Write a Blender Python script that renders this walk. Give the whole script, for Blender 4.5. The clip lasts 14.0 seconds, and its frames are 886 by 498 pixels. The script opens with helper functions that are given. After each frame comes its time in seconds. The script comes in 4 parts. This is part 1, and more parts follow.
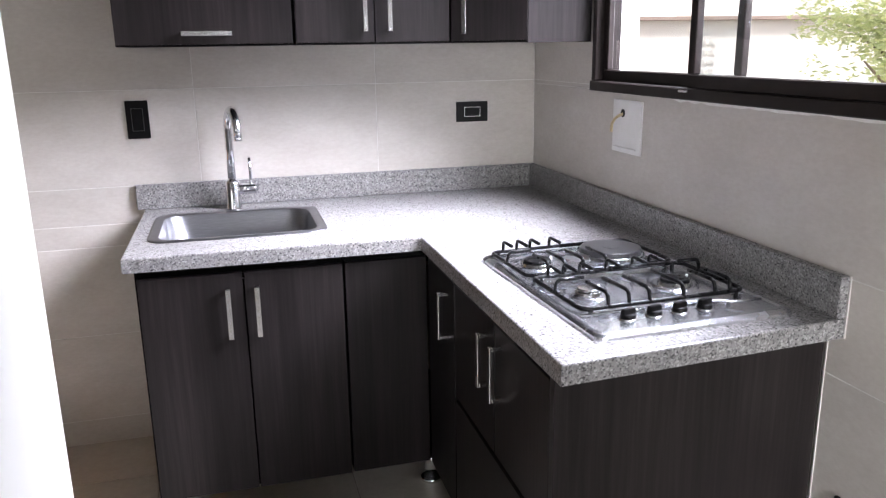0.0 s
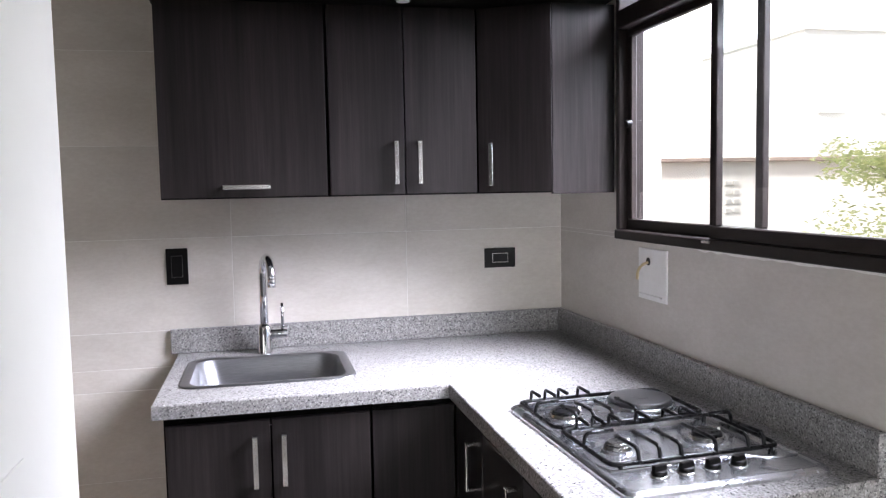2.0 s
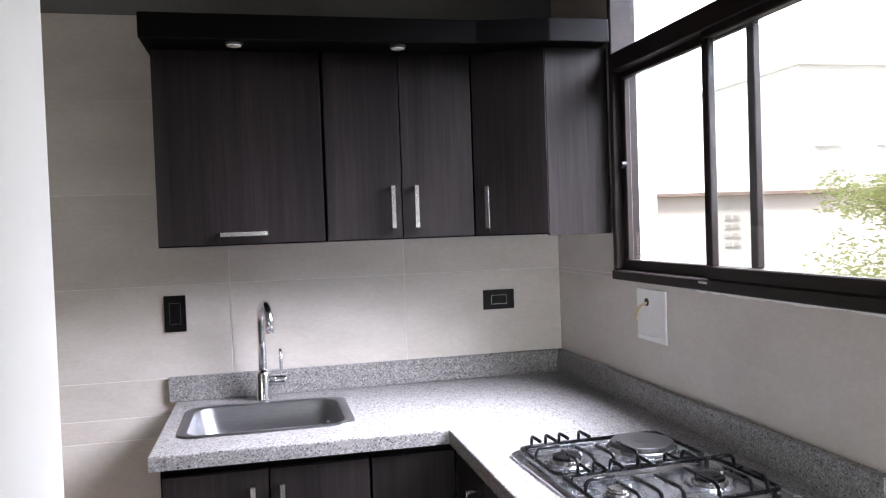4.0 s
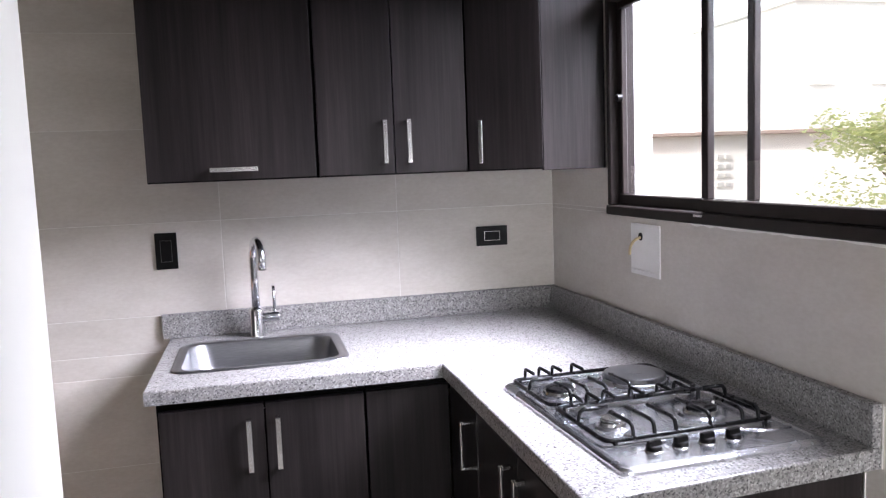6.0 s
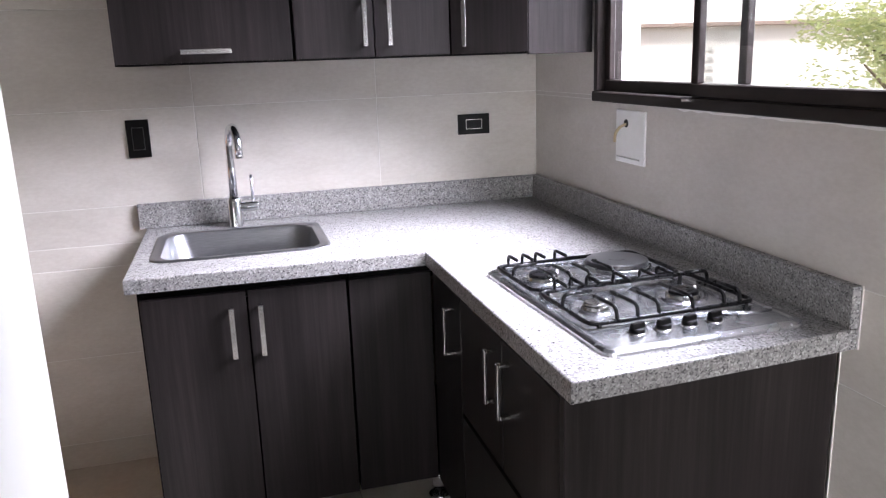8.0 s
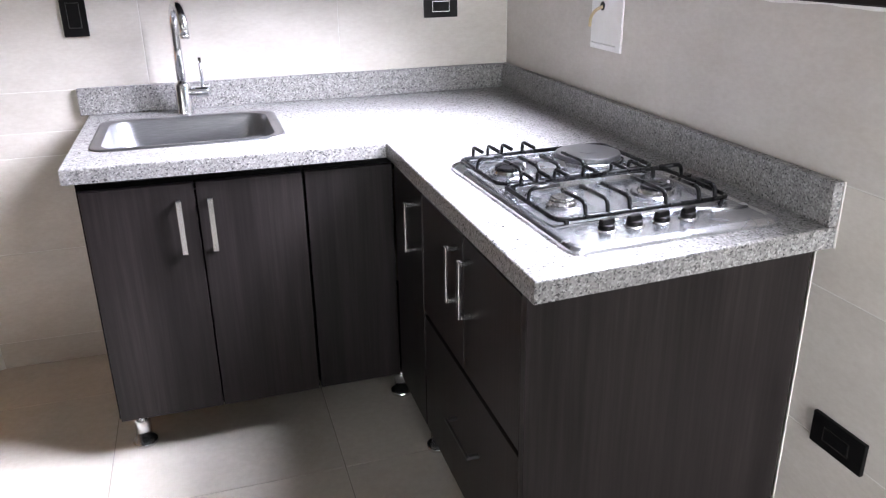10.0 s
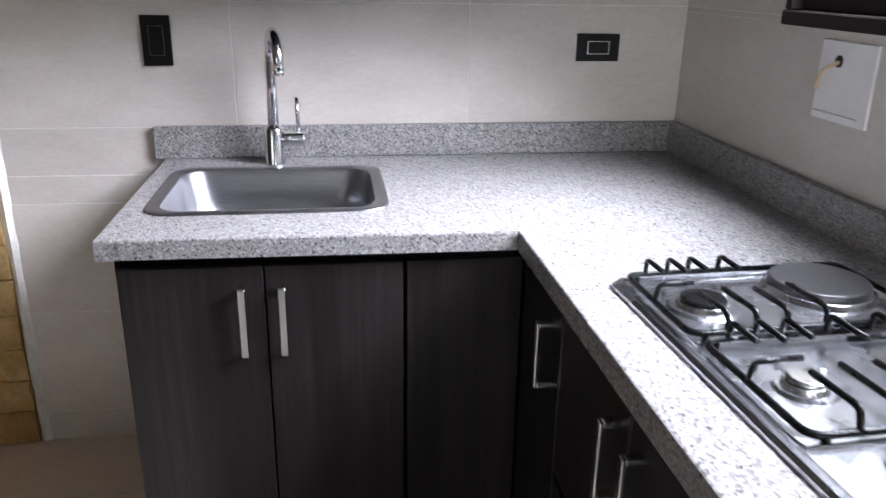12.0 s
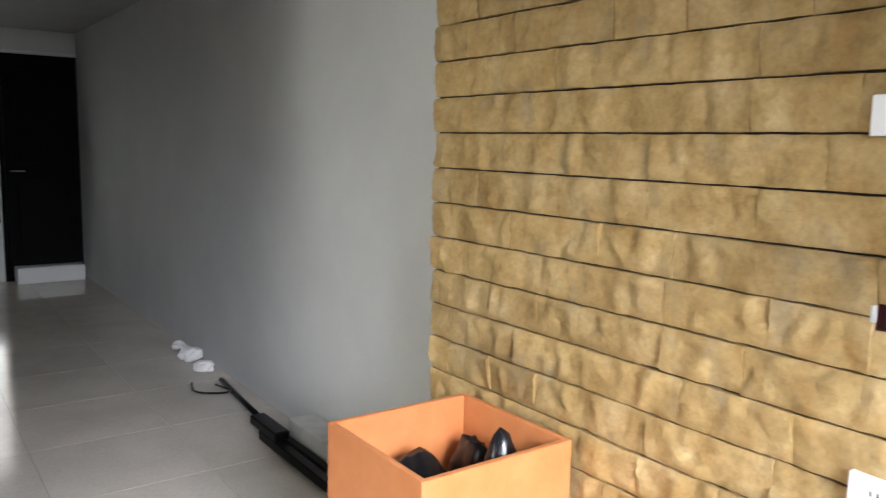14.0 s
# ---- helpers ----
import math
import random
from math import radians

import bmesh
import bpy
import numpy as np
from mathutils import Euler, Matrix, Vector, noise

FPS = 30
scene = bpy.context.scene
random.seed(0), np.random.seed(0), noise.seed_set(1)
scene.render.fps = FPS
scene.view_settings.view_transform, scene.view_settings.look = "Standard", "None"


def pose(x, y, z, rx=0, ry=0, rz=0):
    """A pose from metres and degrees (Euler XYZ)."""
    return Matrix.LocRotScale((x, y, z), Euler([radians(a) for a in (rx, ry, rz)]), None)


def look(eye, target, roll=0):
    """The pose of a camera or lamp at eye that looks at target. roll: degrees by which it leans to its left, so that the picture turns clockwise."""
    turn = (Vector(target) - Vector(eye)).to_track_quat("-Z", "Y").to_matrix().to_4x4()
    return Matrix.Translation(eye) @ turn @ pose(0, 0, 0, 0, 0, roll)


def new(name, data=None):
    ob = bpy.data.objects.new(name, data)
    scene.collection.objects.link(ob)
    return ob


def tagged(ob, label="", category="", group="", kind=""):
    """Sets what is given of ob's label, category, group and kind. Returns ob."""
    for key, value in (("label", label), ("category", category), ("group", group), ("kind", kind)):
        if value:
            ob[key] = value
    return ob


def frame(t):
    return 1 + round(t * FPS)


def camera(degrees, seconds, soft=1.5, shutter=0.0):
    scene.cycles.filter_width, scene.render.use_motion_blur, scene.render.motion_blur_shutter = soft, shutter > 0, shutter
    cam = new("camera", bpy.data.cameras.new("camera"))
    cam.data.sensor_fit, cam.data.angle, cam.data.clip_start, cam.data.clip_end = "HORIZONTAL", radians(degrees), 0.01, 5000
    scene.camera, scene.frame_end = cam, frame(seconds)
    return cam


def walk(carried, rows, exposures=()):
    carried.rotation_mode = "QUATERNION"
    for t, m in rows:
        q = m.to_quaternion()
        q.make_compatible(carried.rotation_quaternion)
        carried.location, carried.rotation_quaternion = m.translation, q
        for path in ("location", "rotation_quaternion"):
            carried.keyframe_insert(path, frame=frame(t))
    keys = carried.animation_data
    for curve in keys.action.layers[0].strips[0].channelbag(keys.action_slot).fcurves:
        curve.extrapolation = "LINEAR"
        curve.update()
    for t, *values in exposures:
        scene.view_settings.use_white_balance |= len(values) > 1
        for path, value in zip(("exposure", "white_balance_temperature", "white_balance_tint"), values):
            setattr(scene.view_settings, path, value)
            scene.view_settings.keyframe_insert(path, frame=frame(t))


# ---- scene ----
cam = camera(59.5, 14.0, soft=1.2, shutter=0.18)
PATH = [
    (0, (-1.092, -2.722, 1.333), (-0.588, -0.853, 0.832), -0.9),
    (0.5, (-1.09, -2.727, 1.34), (-0.612, -0.834, 0.908), -1.3),
    (1, (-1.089, -2.734, 1.35), (-0.631, -0.816, 1.014), -1.1),
    (1.5, (-1.083, -2.74, 1.358), (-0.64, -0.805, 1.115), -1.3),
    (2, (-1.09, -2.745, 1.368), (-0.642, -0.802, 1.213), -1.1),
    (2.5, (-1.084, -2.746, 1.377), (-0.64, -0.797, 1.293), -1.4),
    (2.7, (-1.083, -2.746, 1.379), (-0.636, -0.797, 1.326), -1.6),
    (4.8, (-1.08, -2.747, 1.385), (-0.624, -0.801, 1.318), -2.3),
    (5, (-1.082, -2.747, 1.379), (-0.618, -0.804, 1.291), -2.2),
    (5.5, (-1.083, -2.738, 1.374), (-0.622, -0.798, 1.22), -2.1),
    (6, (-1.08, -2.73, 1.365), (-0.618, -0.795, 1.157), -2.2),
    (6.5, (-1.077, -2.718, 1.36), (-0.597, -0.796, 1.085), -2.4),
    (7, (-1.078, -2.713, 1.355), (-0.596, -0.803, 1.01), -2.2),
    (7.5, (-1.081, -2.704, 1.346), (-0.581, -0.812, 0.932), -1.8),
    (8, (-1.09, -2.701, 1.34), (-0.591, -0.824, 0.865), -2.0),
    (8.5, (-1.097, -2.7, 1.327), (-0.568, -0.852, 0.773), -1.8),
    (9, (-1.104, -2.698, 1.311), (-0.549, -0.896, 0.644), -1.1),
    (9.2, (-1.107, -2.699, 1.307), (-0.551, -0.906, 0.618), -1.1),
    (11.3, (-0.91, -2.354, 1.302), (-0.476, -0.549, 0.558), 0.6),
    (11.5, (-0.925, -2.318, 1.307), (-0.527, -0.498, 0.58), 1.1),
    (12, (-0.949, -2.069, 1.29), (-0.682, -0.203, 0.621), 0.9),
    (12.5, (-0.955, -1.808, 1.31), (-1.045, 0.129, 0.819), 0.0),
    (13, (-0.97, -1.593, 1.334), (-1.638, 0.259, 0.982), 3.3),
    (13.4, (-1.076, -1.453, 1.347), (-2.211, 0.163, 1.031), 2.3),
    (13.5, (-1.132, -1.429, 1.347), (-2.38, 0.107, 1.058), 2.0),
    (13.7, (-1.237, -1.383, 1.365), (-2.677, -0.019, 1.112), 1.0),
    (14, (-1.357, -1.325, 1.368), (-2.962, -0.163, 1.1), 1.2),
]
EXPOSURES = [(0.0, 0.6, 6500, 14), (2.5, 0.42, 6500, 13), (5.0, 0.42, 6500, 14), (7.0, 0.5, 6500, 16), (8.5, 0.62, 6500, 15), (9.0, 1.1, 6500, 14),
             (11.5, 0.46, 6350, 12), (12.5, 0.0, 6450, 12), (13.1, 0.05, 6450, 10), (13.5, 0.5, 6500, 9), (14.0, 1.26, 6500, 9)]
walk(cam, [(t, look(eye, target, roll)) for t, eye, target, roll in PATH], EXPOSURES)

# ---- world and light ----
world = bpy.data.worlds.new("overcast_sky")
scene.world = world
world.use_nodes = True
wn = world.node_tree.nodes
sky = wn.new("ShaderNodeTexSky")
sky.sky_type = "NISHITA"
sky.sun_disc = False
sky.sun_elevation = radians(38)
sky.sun_rotation = radians(241)
sky.air_density, sky.dust_density = 1.0, 3.0
wn["Background"].inputs["Strength"].default_value = 0.15
world.node_tree.links.new(sky.outputs["Color"], wn["Background"].inputs["Color"])
sun = new("sun", bpy.data.lights.new("sun", "SUN"))
sun.data.energy, sun.data.angle, sun.data.color = 5.0, radians(10), (1.0, 0.97, 0.92)
sun.matrix_world = look((-9, -5, 8), (0, 0, 0))
window_light = new("window_light", bpy.data.lights.new("window_light", "AREA"))
window_light.data.shape, window_light.data.size, window_light.data.size_y = "RECTANGLE", 1.25, 0.9
window_light.data.energy, window_light.data.color = 103, (0.83, 0.855, 1.0)
window_light.data.spread = radians(90)
window_light.matrix_world = look((0.40, -1.06, 1.95), (-0.56, -0.76, 0.84))
# Unseen fill lamp, added to brighten the stone and corridor wall
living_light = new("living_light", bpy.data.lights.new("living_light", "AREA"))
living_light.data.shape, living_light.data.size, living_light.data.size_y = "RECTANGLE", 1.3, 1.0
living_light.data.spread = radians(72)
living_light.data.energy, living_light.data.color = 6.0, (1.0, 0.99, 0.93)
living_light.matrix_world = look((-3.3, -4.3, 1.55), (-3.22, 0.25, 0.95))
# Unseen fill lamp, added to lift the hob cabinet's end and east wall
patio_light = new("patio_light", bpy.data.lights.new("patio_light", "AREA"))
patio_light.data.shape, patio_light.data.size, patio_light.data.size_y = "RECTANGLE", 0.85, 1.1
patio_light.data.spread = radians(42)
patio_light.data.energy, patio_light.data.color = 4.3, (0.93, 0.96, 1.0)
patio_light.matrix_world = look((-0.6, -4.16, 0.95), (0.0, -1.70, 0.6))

# ---- materials ----
def mat(name, rough=0.5, metal=0.0, spec=0.5):
    m = bpy.data.materials.new(name)
    m.use_nodes = True
    b = m.node_tree.nodes["Principled BSDF"]
    b.inputs["Roughness"].default_value = rough
    b.inputs["Metallic"].default_value = metal
    b.inputs["Specular IOR Level"].default_value = spec
    return m, m.node_tree.nodes, m.node_tree.links, b


def coords(n, l, scale=(1, 1, 1), source="Position"):
    g = n.new("ShaderNodeNewGeometry") if source == "Position" else n.new("ShaderNodeTexCoord")
    mp = n.new("ShaderNodeMapping")
    mp.inputs["Scale"].default_value = scale
    l.new(g.outputs[source], mp.inputs["Vector"])
    return mp.outputs["Vector"]


def noise_tex(n, l, vec, scale, detail=4, rough=0.55):
    t = n.new("ShaderNodeTexNoise")
    t.inputs["Scale"].default_value = scale
    t.inputs["Detail"].default_value = detail
    t.inputs["Roughness"].default_value = rough
    l.new(vec, t.inputs["Vector"])
    return t.outputs["Fac"]


def ramp(n, l, fac, stops):
    r = n.new("ShaderNodeValToRGB")
    e = r.color_ramp.elements
    while len(e) < len(stops):
        e.new(0.5)
    for q, (p, c) in zip(e, stops):
        q.position = p
        q.color = (*c, 1) if len(c) == 3 else c
    l.new(fac, r.inputs["Fac"])
    return r.outputs["Color"]


def mix(n, l, fac, a, b, kind="MIX"):
    m = n.new("ShaderNodeMix")
    m.data_type, m.blend_type = "RGBA", kind
    for sock, v in ((m.inputs["Factor"], fac), (m.inputs["A"], a), (m.inputs["B"], b)):
        if isinstance(v, (int, float)):
            sock.default_value = v
        elif isinstance(v, tuple):
            sock.default_value = (*v, 1)
        else:
            l.new(v, sock)
    return m.outputs["Result"]


def bump(n, l, b, height, strength, dist):
    k = n.new("ShaderNodeBump")
    k.inputs["Strength"].default_value = strength
    k.inputs["Distance"].default_value = dist
    l.new(height, k.inputs["Height"])
    l.new(k.outputs["Normal"], b.inputs["Normal"])


def to_rough(n, l, b, fac, lo, hi):
    r = n.new("ShaderNodeMapRange")
    r.inputs["To Min"].default_value, r.inputs["To Max"].default_value = lo, hi
    l.new(fac, r.inputs["Value"])
    l.new(r.outputs["Result"], b.inputs["Roughness"])


def clouded(name, a, b_, scale, rough=0.5, metal=0.0, fine=60, amount=0.15, relief=0.0, lo=None, hi=None, spec=0.5):
    """Two colours in soft clouds, with a fine grain over them."""
    m, n, l, b = mat(name, rough, metal, spec)
    v = coords(n, l)
    f = noise_tex(n, l, v, scale, 5)
    g = noise_tex(n, l, v, fine, 3)
    c = ramp(n, l, f, ((0.3, a), (0.7, b_)))
    dark = tuple(x * 0.75 for x in a)
    l.new(mix(n, l, mixfac(n, l, g, amount), c, dark), b.inputs["Base Color"])
    if relief:
        bump(n, l, b, g, 0.4, relief)
    to_rough(n, l, b, f, rough * 0.85 if lo is None else lo, rough * 1.15 if hi is None else hi)
    return m


def mixfac(n, l, fac, amount):
    k = n.new("ShaderNodeMath")
    k.operation = "MULTIPLY"
    k.inputs[1].default_value = amount
    l.new(fac, k.inputs[0])
    return k.outputs[0]


def make_laminate():
    m, n, l, b = mat("dark_laminate", 0.38, spec=0.21)
    v = coords(n, l, (1, 1, 0.035))
    w = noise_tex(n, l, v, 115, 5, 0.6)
    wide = noise_tex(n, l, v, 13, 4, 0.6)
    c = ramp(n, l, w, ((0.28, (0.0102, 0.0082, 0.0081)), (0.5, (0.0152, 0.0124, 0.0122)), (0.74, (0.0215, 0.0180, 0.0176))))
    c2 = ramp(n, l, wide, ((0.3, (0.5, 0.5, 0.5)), (0.5, (0.95, 0.94, 0.94)), (0.72, (1.4, 1.37, 1.36))))
    l.new(mix(n, l, 1.0, c, c2, "MULTIPLY"), b.inputs["Base Color"])
    bump(n, l, b, w, 0.25, 0.0006)
    to_rough(n, l, b, wide, 0.3, 0.42)
    return m


def make_granite():
    m, n, l, b = mat("speckled_granite", 0.2)
    v = coords(n, l)
    vor = n.new("ShaderNodeTexVoronoi")
    vor.inputs["Scale"].default_value = 295
    warp = noise_tex(n, l, v, 120, 2)
    add = n.new("ShaderNodeVectorMath")
    add.operation = "MULTIPLY_ADD"
    l.new(warp, add.inputs[0])
    add.inputs[1].default_value = (0.006, 0.006, 0.006)
    l.new(v, add.inputs[2])
    l.new(add.outputs[0], vor.inputs["Vector"])
    sep = n.new("ShaderNodeSeparateColor")
    l.new(vor.outputs["Color"], sep.inputs["Color"])
    grain = ramp(n, l, sep.outputs[0], ((0.0, (0.04, 0.039, 0.039)), (0.16, (0.145, 0.14, 0.137)), (0.4, (0.225, 0.218, 0.212)),
                                        (0.8, (0.275, 0.268, 0.26)), (1.0, (0.42, 0.41, 0.40))))
    big = noise_tex(n, l, v, 45, 3)
    shade = ramp(n, l, big, ((0.3, (0.82, 0.82, 0.83)), (0.7, (1.07, 1.06, 1.045))))
    l.new(mix(n, l, 1.0, grain, shade, "MULTIPLY"), b.inputs["Base Color"])
    to_rough(n, l, b, sep.outputs[1], 0.26, 0.4)
    return m


def make_stone():
    m, n, l, b = mat("split_stone", 0.85)
    v = coords(n, l)
    f = noise_tex(n, l, v, 9, 6, 0.65)
    fine = noise_tex(n, l, v, 70, 5, 0.7)
    info = n.new("ShaderNodeObjectInfo")
    c = ramp(n, l, f, ((0.25, (0.255, 0.152, 0.044)), (0.5, (0.41, 0.279, 0.108)), (0.75, (0.52, 0.39, 0.195))))
    patch = noise_tex(n, l, coords(n, l, (1, 1, 0.55)), 13, 3)
    c = mix(n, l, ramp(n, l, patch, ((0.56, (0, 0, 0)), (0.72, (0.6, 0.6, 0.6)))), c, (0.275, 0.22, 0.13))
    c = mix(n, l, ramp(n, l, patch, ((0.28, (0.55, 0.55, 0.55)), (0.42, (0, 0, 0)))), c, (0.36, 0.205, 0.06))
    tint = ramp(n, l, info.outputs["Random"], ((0.0, (0.87, 0.86, 0.85)), (0.5, (1.0, 1.0, 1.0)), (1.0, (1.07, 1.07, 1.06))))
    c = mix(n, l, 1.0, c, tint, "MULTIPLY")
    dirt = ramp(n, l, fine, ((0.3, (0.8, 0.77, 0.72)), (0.6, (1.03, 1.03, 1.03))))
    l.new(mix(n, l, 1.0, c, dirt, "MULTIPLY"), b.inputs["Base Color"])
    bump(n, l, b, fine, 0.6, 0.004)
    return m


def make_tile(name, a, b_, rough, vein):
    m, n, l, b = mat(name, rough)
    v = coords(n, l, (1, 1, 2.2) if vein else (1, 1, 1))
    info = n.new("ShaderNodeObjectInfo")
    off = n.new("ShaderNodeVectorMath")
    off.operation = "MULTIPLY_ADD"
    l.new(info.outputs["Random"], off.inputs[0])
    off.inputs[1].default_value = (17, 11, 23)
    l.new(v, off.inputs[2])
    f = noise_tex(n, l, off.outputs[0], 3.2, 6, 0.6)
    fine = noise_tex(n, l, off.outputs[0], 55, 4, 0.6)
    c = ramp(n, l, f, ((0.3, a), (0.7, b_)))
    tint = ramp(n, l, info.outputs["Random"], ((0.0, (0.95, 0.95, 0.95)), (1.0, (1.04, 1.03, 1.02))))
    c = mix(n, l, 1.0, c, tint, "MULTIPLY")
    sp = ramp(n, l, fine, ((0.35, (0.95, 0.94, 0.93)), (0.65, (1.02, 1.02, 1.02))))
    l.new(mix(n, l, 1.0, c, sp, "MULTIPLY"), b.inputs["Base Color"])
    to_rough(n, l, b, f, rough * 0.8, rough * 1.3)
    return m


def make_brushed(name, a, b_, lo, hi):
    m, n, l, b = mat(name, 0.28, 1.0)
    v = coords(n, l, (0.06, 1, 1))
    f = noise_tex(n, l, v, 500, 3)
    big = noise_tex(n, l, coords(n, l), 12, 3)
    l.new(ramp(n, l, f, ((0.3, a), (0.7, b_))), b.inputs["Base Color"])
    to_rough(n, l, b, big, lo, hi)
    bump(n, l, b, f, 0.08, 0.0003)
    return m


LAMINATE = make_laminate()
GRANITE = make_granite()
STONE = make_stone()
STEEL = make_brushed("brushed_steel", (0.25, 0.25, 0.26), (0.32, 0.32, 0.33), 0.28, 0.38)
HOB_STEEL = make_brushed("polished_hob_steel", (0.50, 0.51, 0.535), (0.62, 0.63, 0.655), 0.22, 0.31)
WALL_TILE = make_tile("beige_wall_tile", (0.5, 0.465, 0.415), (0.6, 0.565, 0.515), 0.34, True)
FLOOR_TILE = make_tile("cream_floor_tile", (0.5, 0.465, 0.40), (0.58, 0.545, 0.48), 0.12, False)
GROUT = clouded("pale_grout", (0.62, 0.60, 0.555), (0.72, 0.70, 0.66), 20, 0.85, relief=0.001)
FLOOR_GROUT = clouded("grey_floor_grout", (0.2, 0.18, 0.16), (0.28, 0.26, 0.23), 20, 0.85, relief=0.001)
MORTAR = clouded("dark_mortar", (0.022, 0.014, 0.008), (0.045, 0.03, 0.018), 30, 0.9, relief=0.002)
WHITE = clouded("white_paint", (0.77, 0.77, 0.765), (0.82, 0.82, 0.815), 4, 0.55, amount=0.05, relief=0.0004)
GREY = clouded("grey_painted_plaster", (0.62, 0.625, 0.61), (0.70, 0.705, 0.685), 2.2, 0.6, amount=0.12, relief=0.0008)
# Ceiling colour is lowered so that less light bounces down
CEILING = clouded("dimmed_ceiling_tone", (0.30, 0.295, 0.29), (0.36, 0.355, 0.35), 3, 0.7, amount=0.1, relief=0.0005)
# Dark tone: stands for shade above the cornice, cuts bounce off unseen walls
DIM_WALL = clouded("dimmed_wall_tone", (0.15, 0.145, 0.14), (0.2, 0.192, 0.185), 3, 0.7, amount=0.1, relief=0.0005)
# Opaque panel that blocks sun and sky at the two added windows
OPAQUE_PANE = clouded("opaque_white_pane", (0.74, 0.75, 0.75), (0.8, 0.81, 0.81), 8, 0.5, amount=0.05)
STRIP = clouded("white_caulk", (0.7, 0.68, 0.63), (0.82, 0.81, 0.78), 40, 0.7, relief=0.002)
CHROME = clouded("chrome", (0.68, 0.68, 0.69), (0.75, 0.75, 0.76), 30, 0.17, 1.0, amount=0.05)
NICKEL = clouded("satin_nickel", (0.62, 0.61, 0.59), (0.72, 0.71, 0.69), 60, 0.22, 1.0, amount=0.1)
BLACK = clouded("black_plastic", (0.003, 0.003, 0.0032), (0.006, 0.0055, 0.0055), 50, 0.34, spec=0.16)
EDGE = clouded("black_edge_band", (0.002, 0.002, 0.0021), (0.0035, 0.003, 0.003), 40, 0.55, spec=0.07)
IRON = clouded("black_enamel_rod", (0.003, 0.003, 0.0036), (0.006, 0.0058, 0.006), 90, 0.28, relief=0.0003, spec=0.2)
CAST = clouded("dark_hotplate", (0.085, 0.085, 0.088), (0.125, 0.123, 0.123), 80, 0.34, 0.8)
ALU = clouded("dark_brown_aluminium", (0.012, 0.0088, 0.008), (0.019, 0.0142, 0.0125), 25, 0.42, 0.0, spec=0.16)
PLATE = clouded("white_plastic", (0.75, 0.745, 0.72), (0.8, 0.795, 0.78), 30, 0.35, amount=0.04)
ORANGE = clouded("orange_laminate", (0.54, 0.19, 0.06), (0.61, 0.235, 0.085), 14, 0.5, amount=0.15)
BAG = clouded("black_bag_film", (0.006, 0.006, 0.007), (0.013, 0.0125, 0.014), 20, 0.25, spec=0.4)
BEZEL = clouded("dull_silver_outline", (0.05, 0.05, 0.05), (0.075, 0.075, 0.075), 40, 0.4, 0.5)
PAPER = clouded("white_paper", (0.74, 0.73, 0.71), (0.82, 0.81, 0.8), 18, 0.7)
BOARD = clouded("pale_board", (0.4, 0.4, 0.37), (0.5, 0.49, 0.46), 18, 0.6)
# Red darkened to stand for the shade inside a deeper box
SHADED_RED = clouded("shaded_red_conduit_box", (0.022, 0.004, 0.004), (0.045, 0.008, 0.007), 40, 0.55, spec=0.2)
CABLE = clouded("beige_cable", (0.5, 0.4, 0.22), (0.58, 0.47, 0.28), 60, 0.5)
DOOR = clouded("black_door_paint", (0.002, 0.002, 0.0022), (0.004, 0.0036, 0.0036), 8, 0.6, spec=0.08)

# ---- mesh helpers ----
def shift(ob, parent):
    if parent is not None:
        ob.parent = parent
        ob.matrix_parent_inverse = parent.matrix_world.inverted() if parent.type != "EMPTY" else Matrix.Translation(-parent.location)


def part(name, bm, material, parent=None, label="", smooth=False):
    me = bpy.data.meshes.new(name)
    bm.normal_update()
    bm.to_mesh(me)
    bm.free()
    me.materials.append(material)
    if smooth:
        for p in me.polygons:
            p.use_smooth = True
    ob = new(name, me)
    shift(ob, parent)
    if label:
        ob["label"] = label
    return ob


def thing(name, at, label, category, group="", kind=""):
    e = new(name)
    e.location = at
    e.empty_display_size = 0.1
    return tagged(e, label, category, group, kind)


def box(x0, x1, y0, y1, z0, z1, bevel=0.0, bm=None, seg=1):
    b2 = bmesh.new()
    vs = [b2.verts.new((x, y, z)) for x in (x0, x1) for y in (y0, y1) for z in (z0, z1)]
    for f in ((0, 1, 3, 2), (4, 6, 7, 5), (0, 4, 5, 1), (2, 3, 7, 6), (0, 2, 6, 4), (1, 5, 7, 3)):
        b2.faces.new([vs[i] for i in f])
    bmesh.ops.recalc_face_normals(b2, faces=b2.faces)
    if bevel:
        bmesh.ops.bevel(b2, geom=list(b2.edges), offset=bevel, segments=seg, profile=0.6, affect="EDGES")
    return join(bm, b2)


def join(bm, b2):
    if bm is None:
        return b2
    me = bpy.data.meshes.new("tmp")
    b2.to_mesh(me)
    b2.free()
    bm.from_mesh(me)
    bpy.data.meshes.remove(me)
    return bm


def cyl(p, q, r, r2=None, seg=20, bevel=0.0, bm=None):
    b2 = bmesh.new()
    p, q = Vector(p), Vector(q)
    m = Matrix.Translation((p + q) / 2) @ (q - p).to_track_quat("Z", "Y").to_matrix().to_4x4()
    bmesh.ops.create_cone(b2, cap_ends=True, segments=seg, radius1=r, radius2=r if r2 is None else r2, depth=(q - p).length, matrix=m)
    if bevel:
        rim = [e for e in b2.edges if any(len(f.verts) > 4 for f in e.link_faces)]
        bmesh.ops.bevel(b2, geom=rim, offset=bevel, segments=2, profile=0.5, affect="EDGES")
    return join(bm, b2)


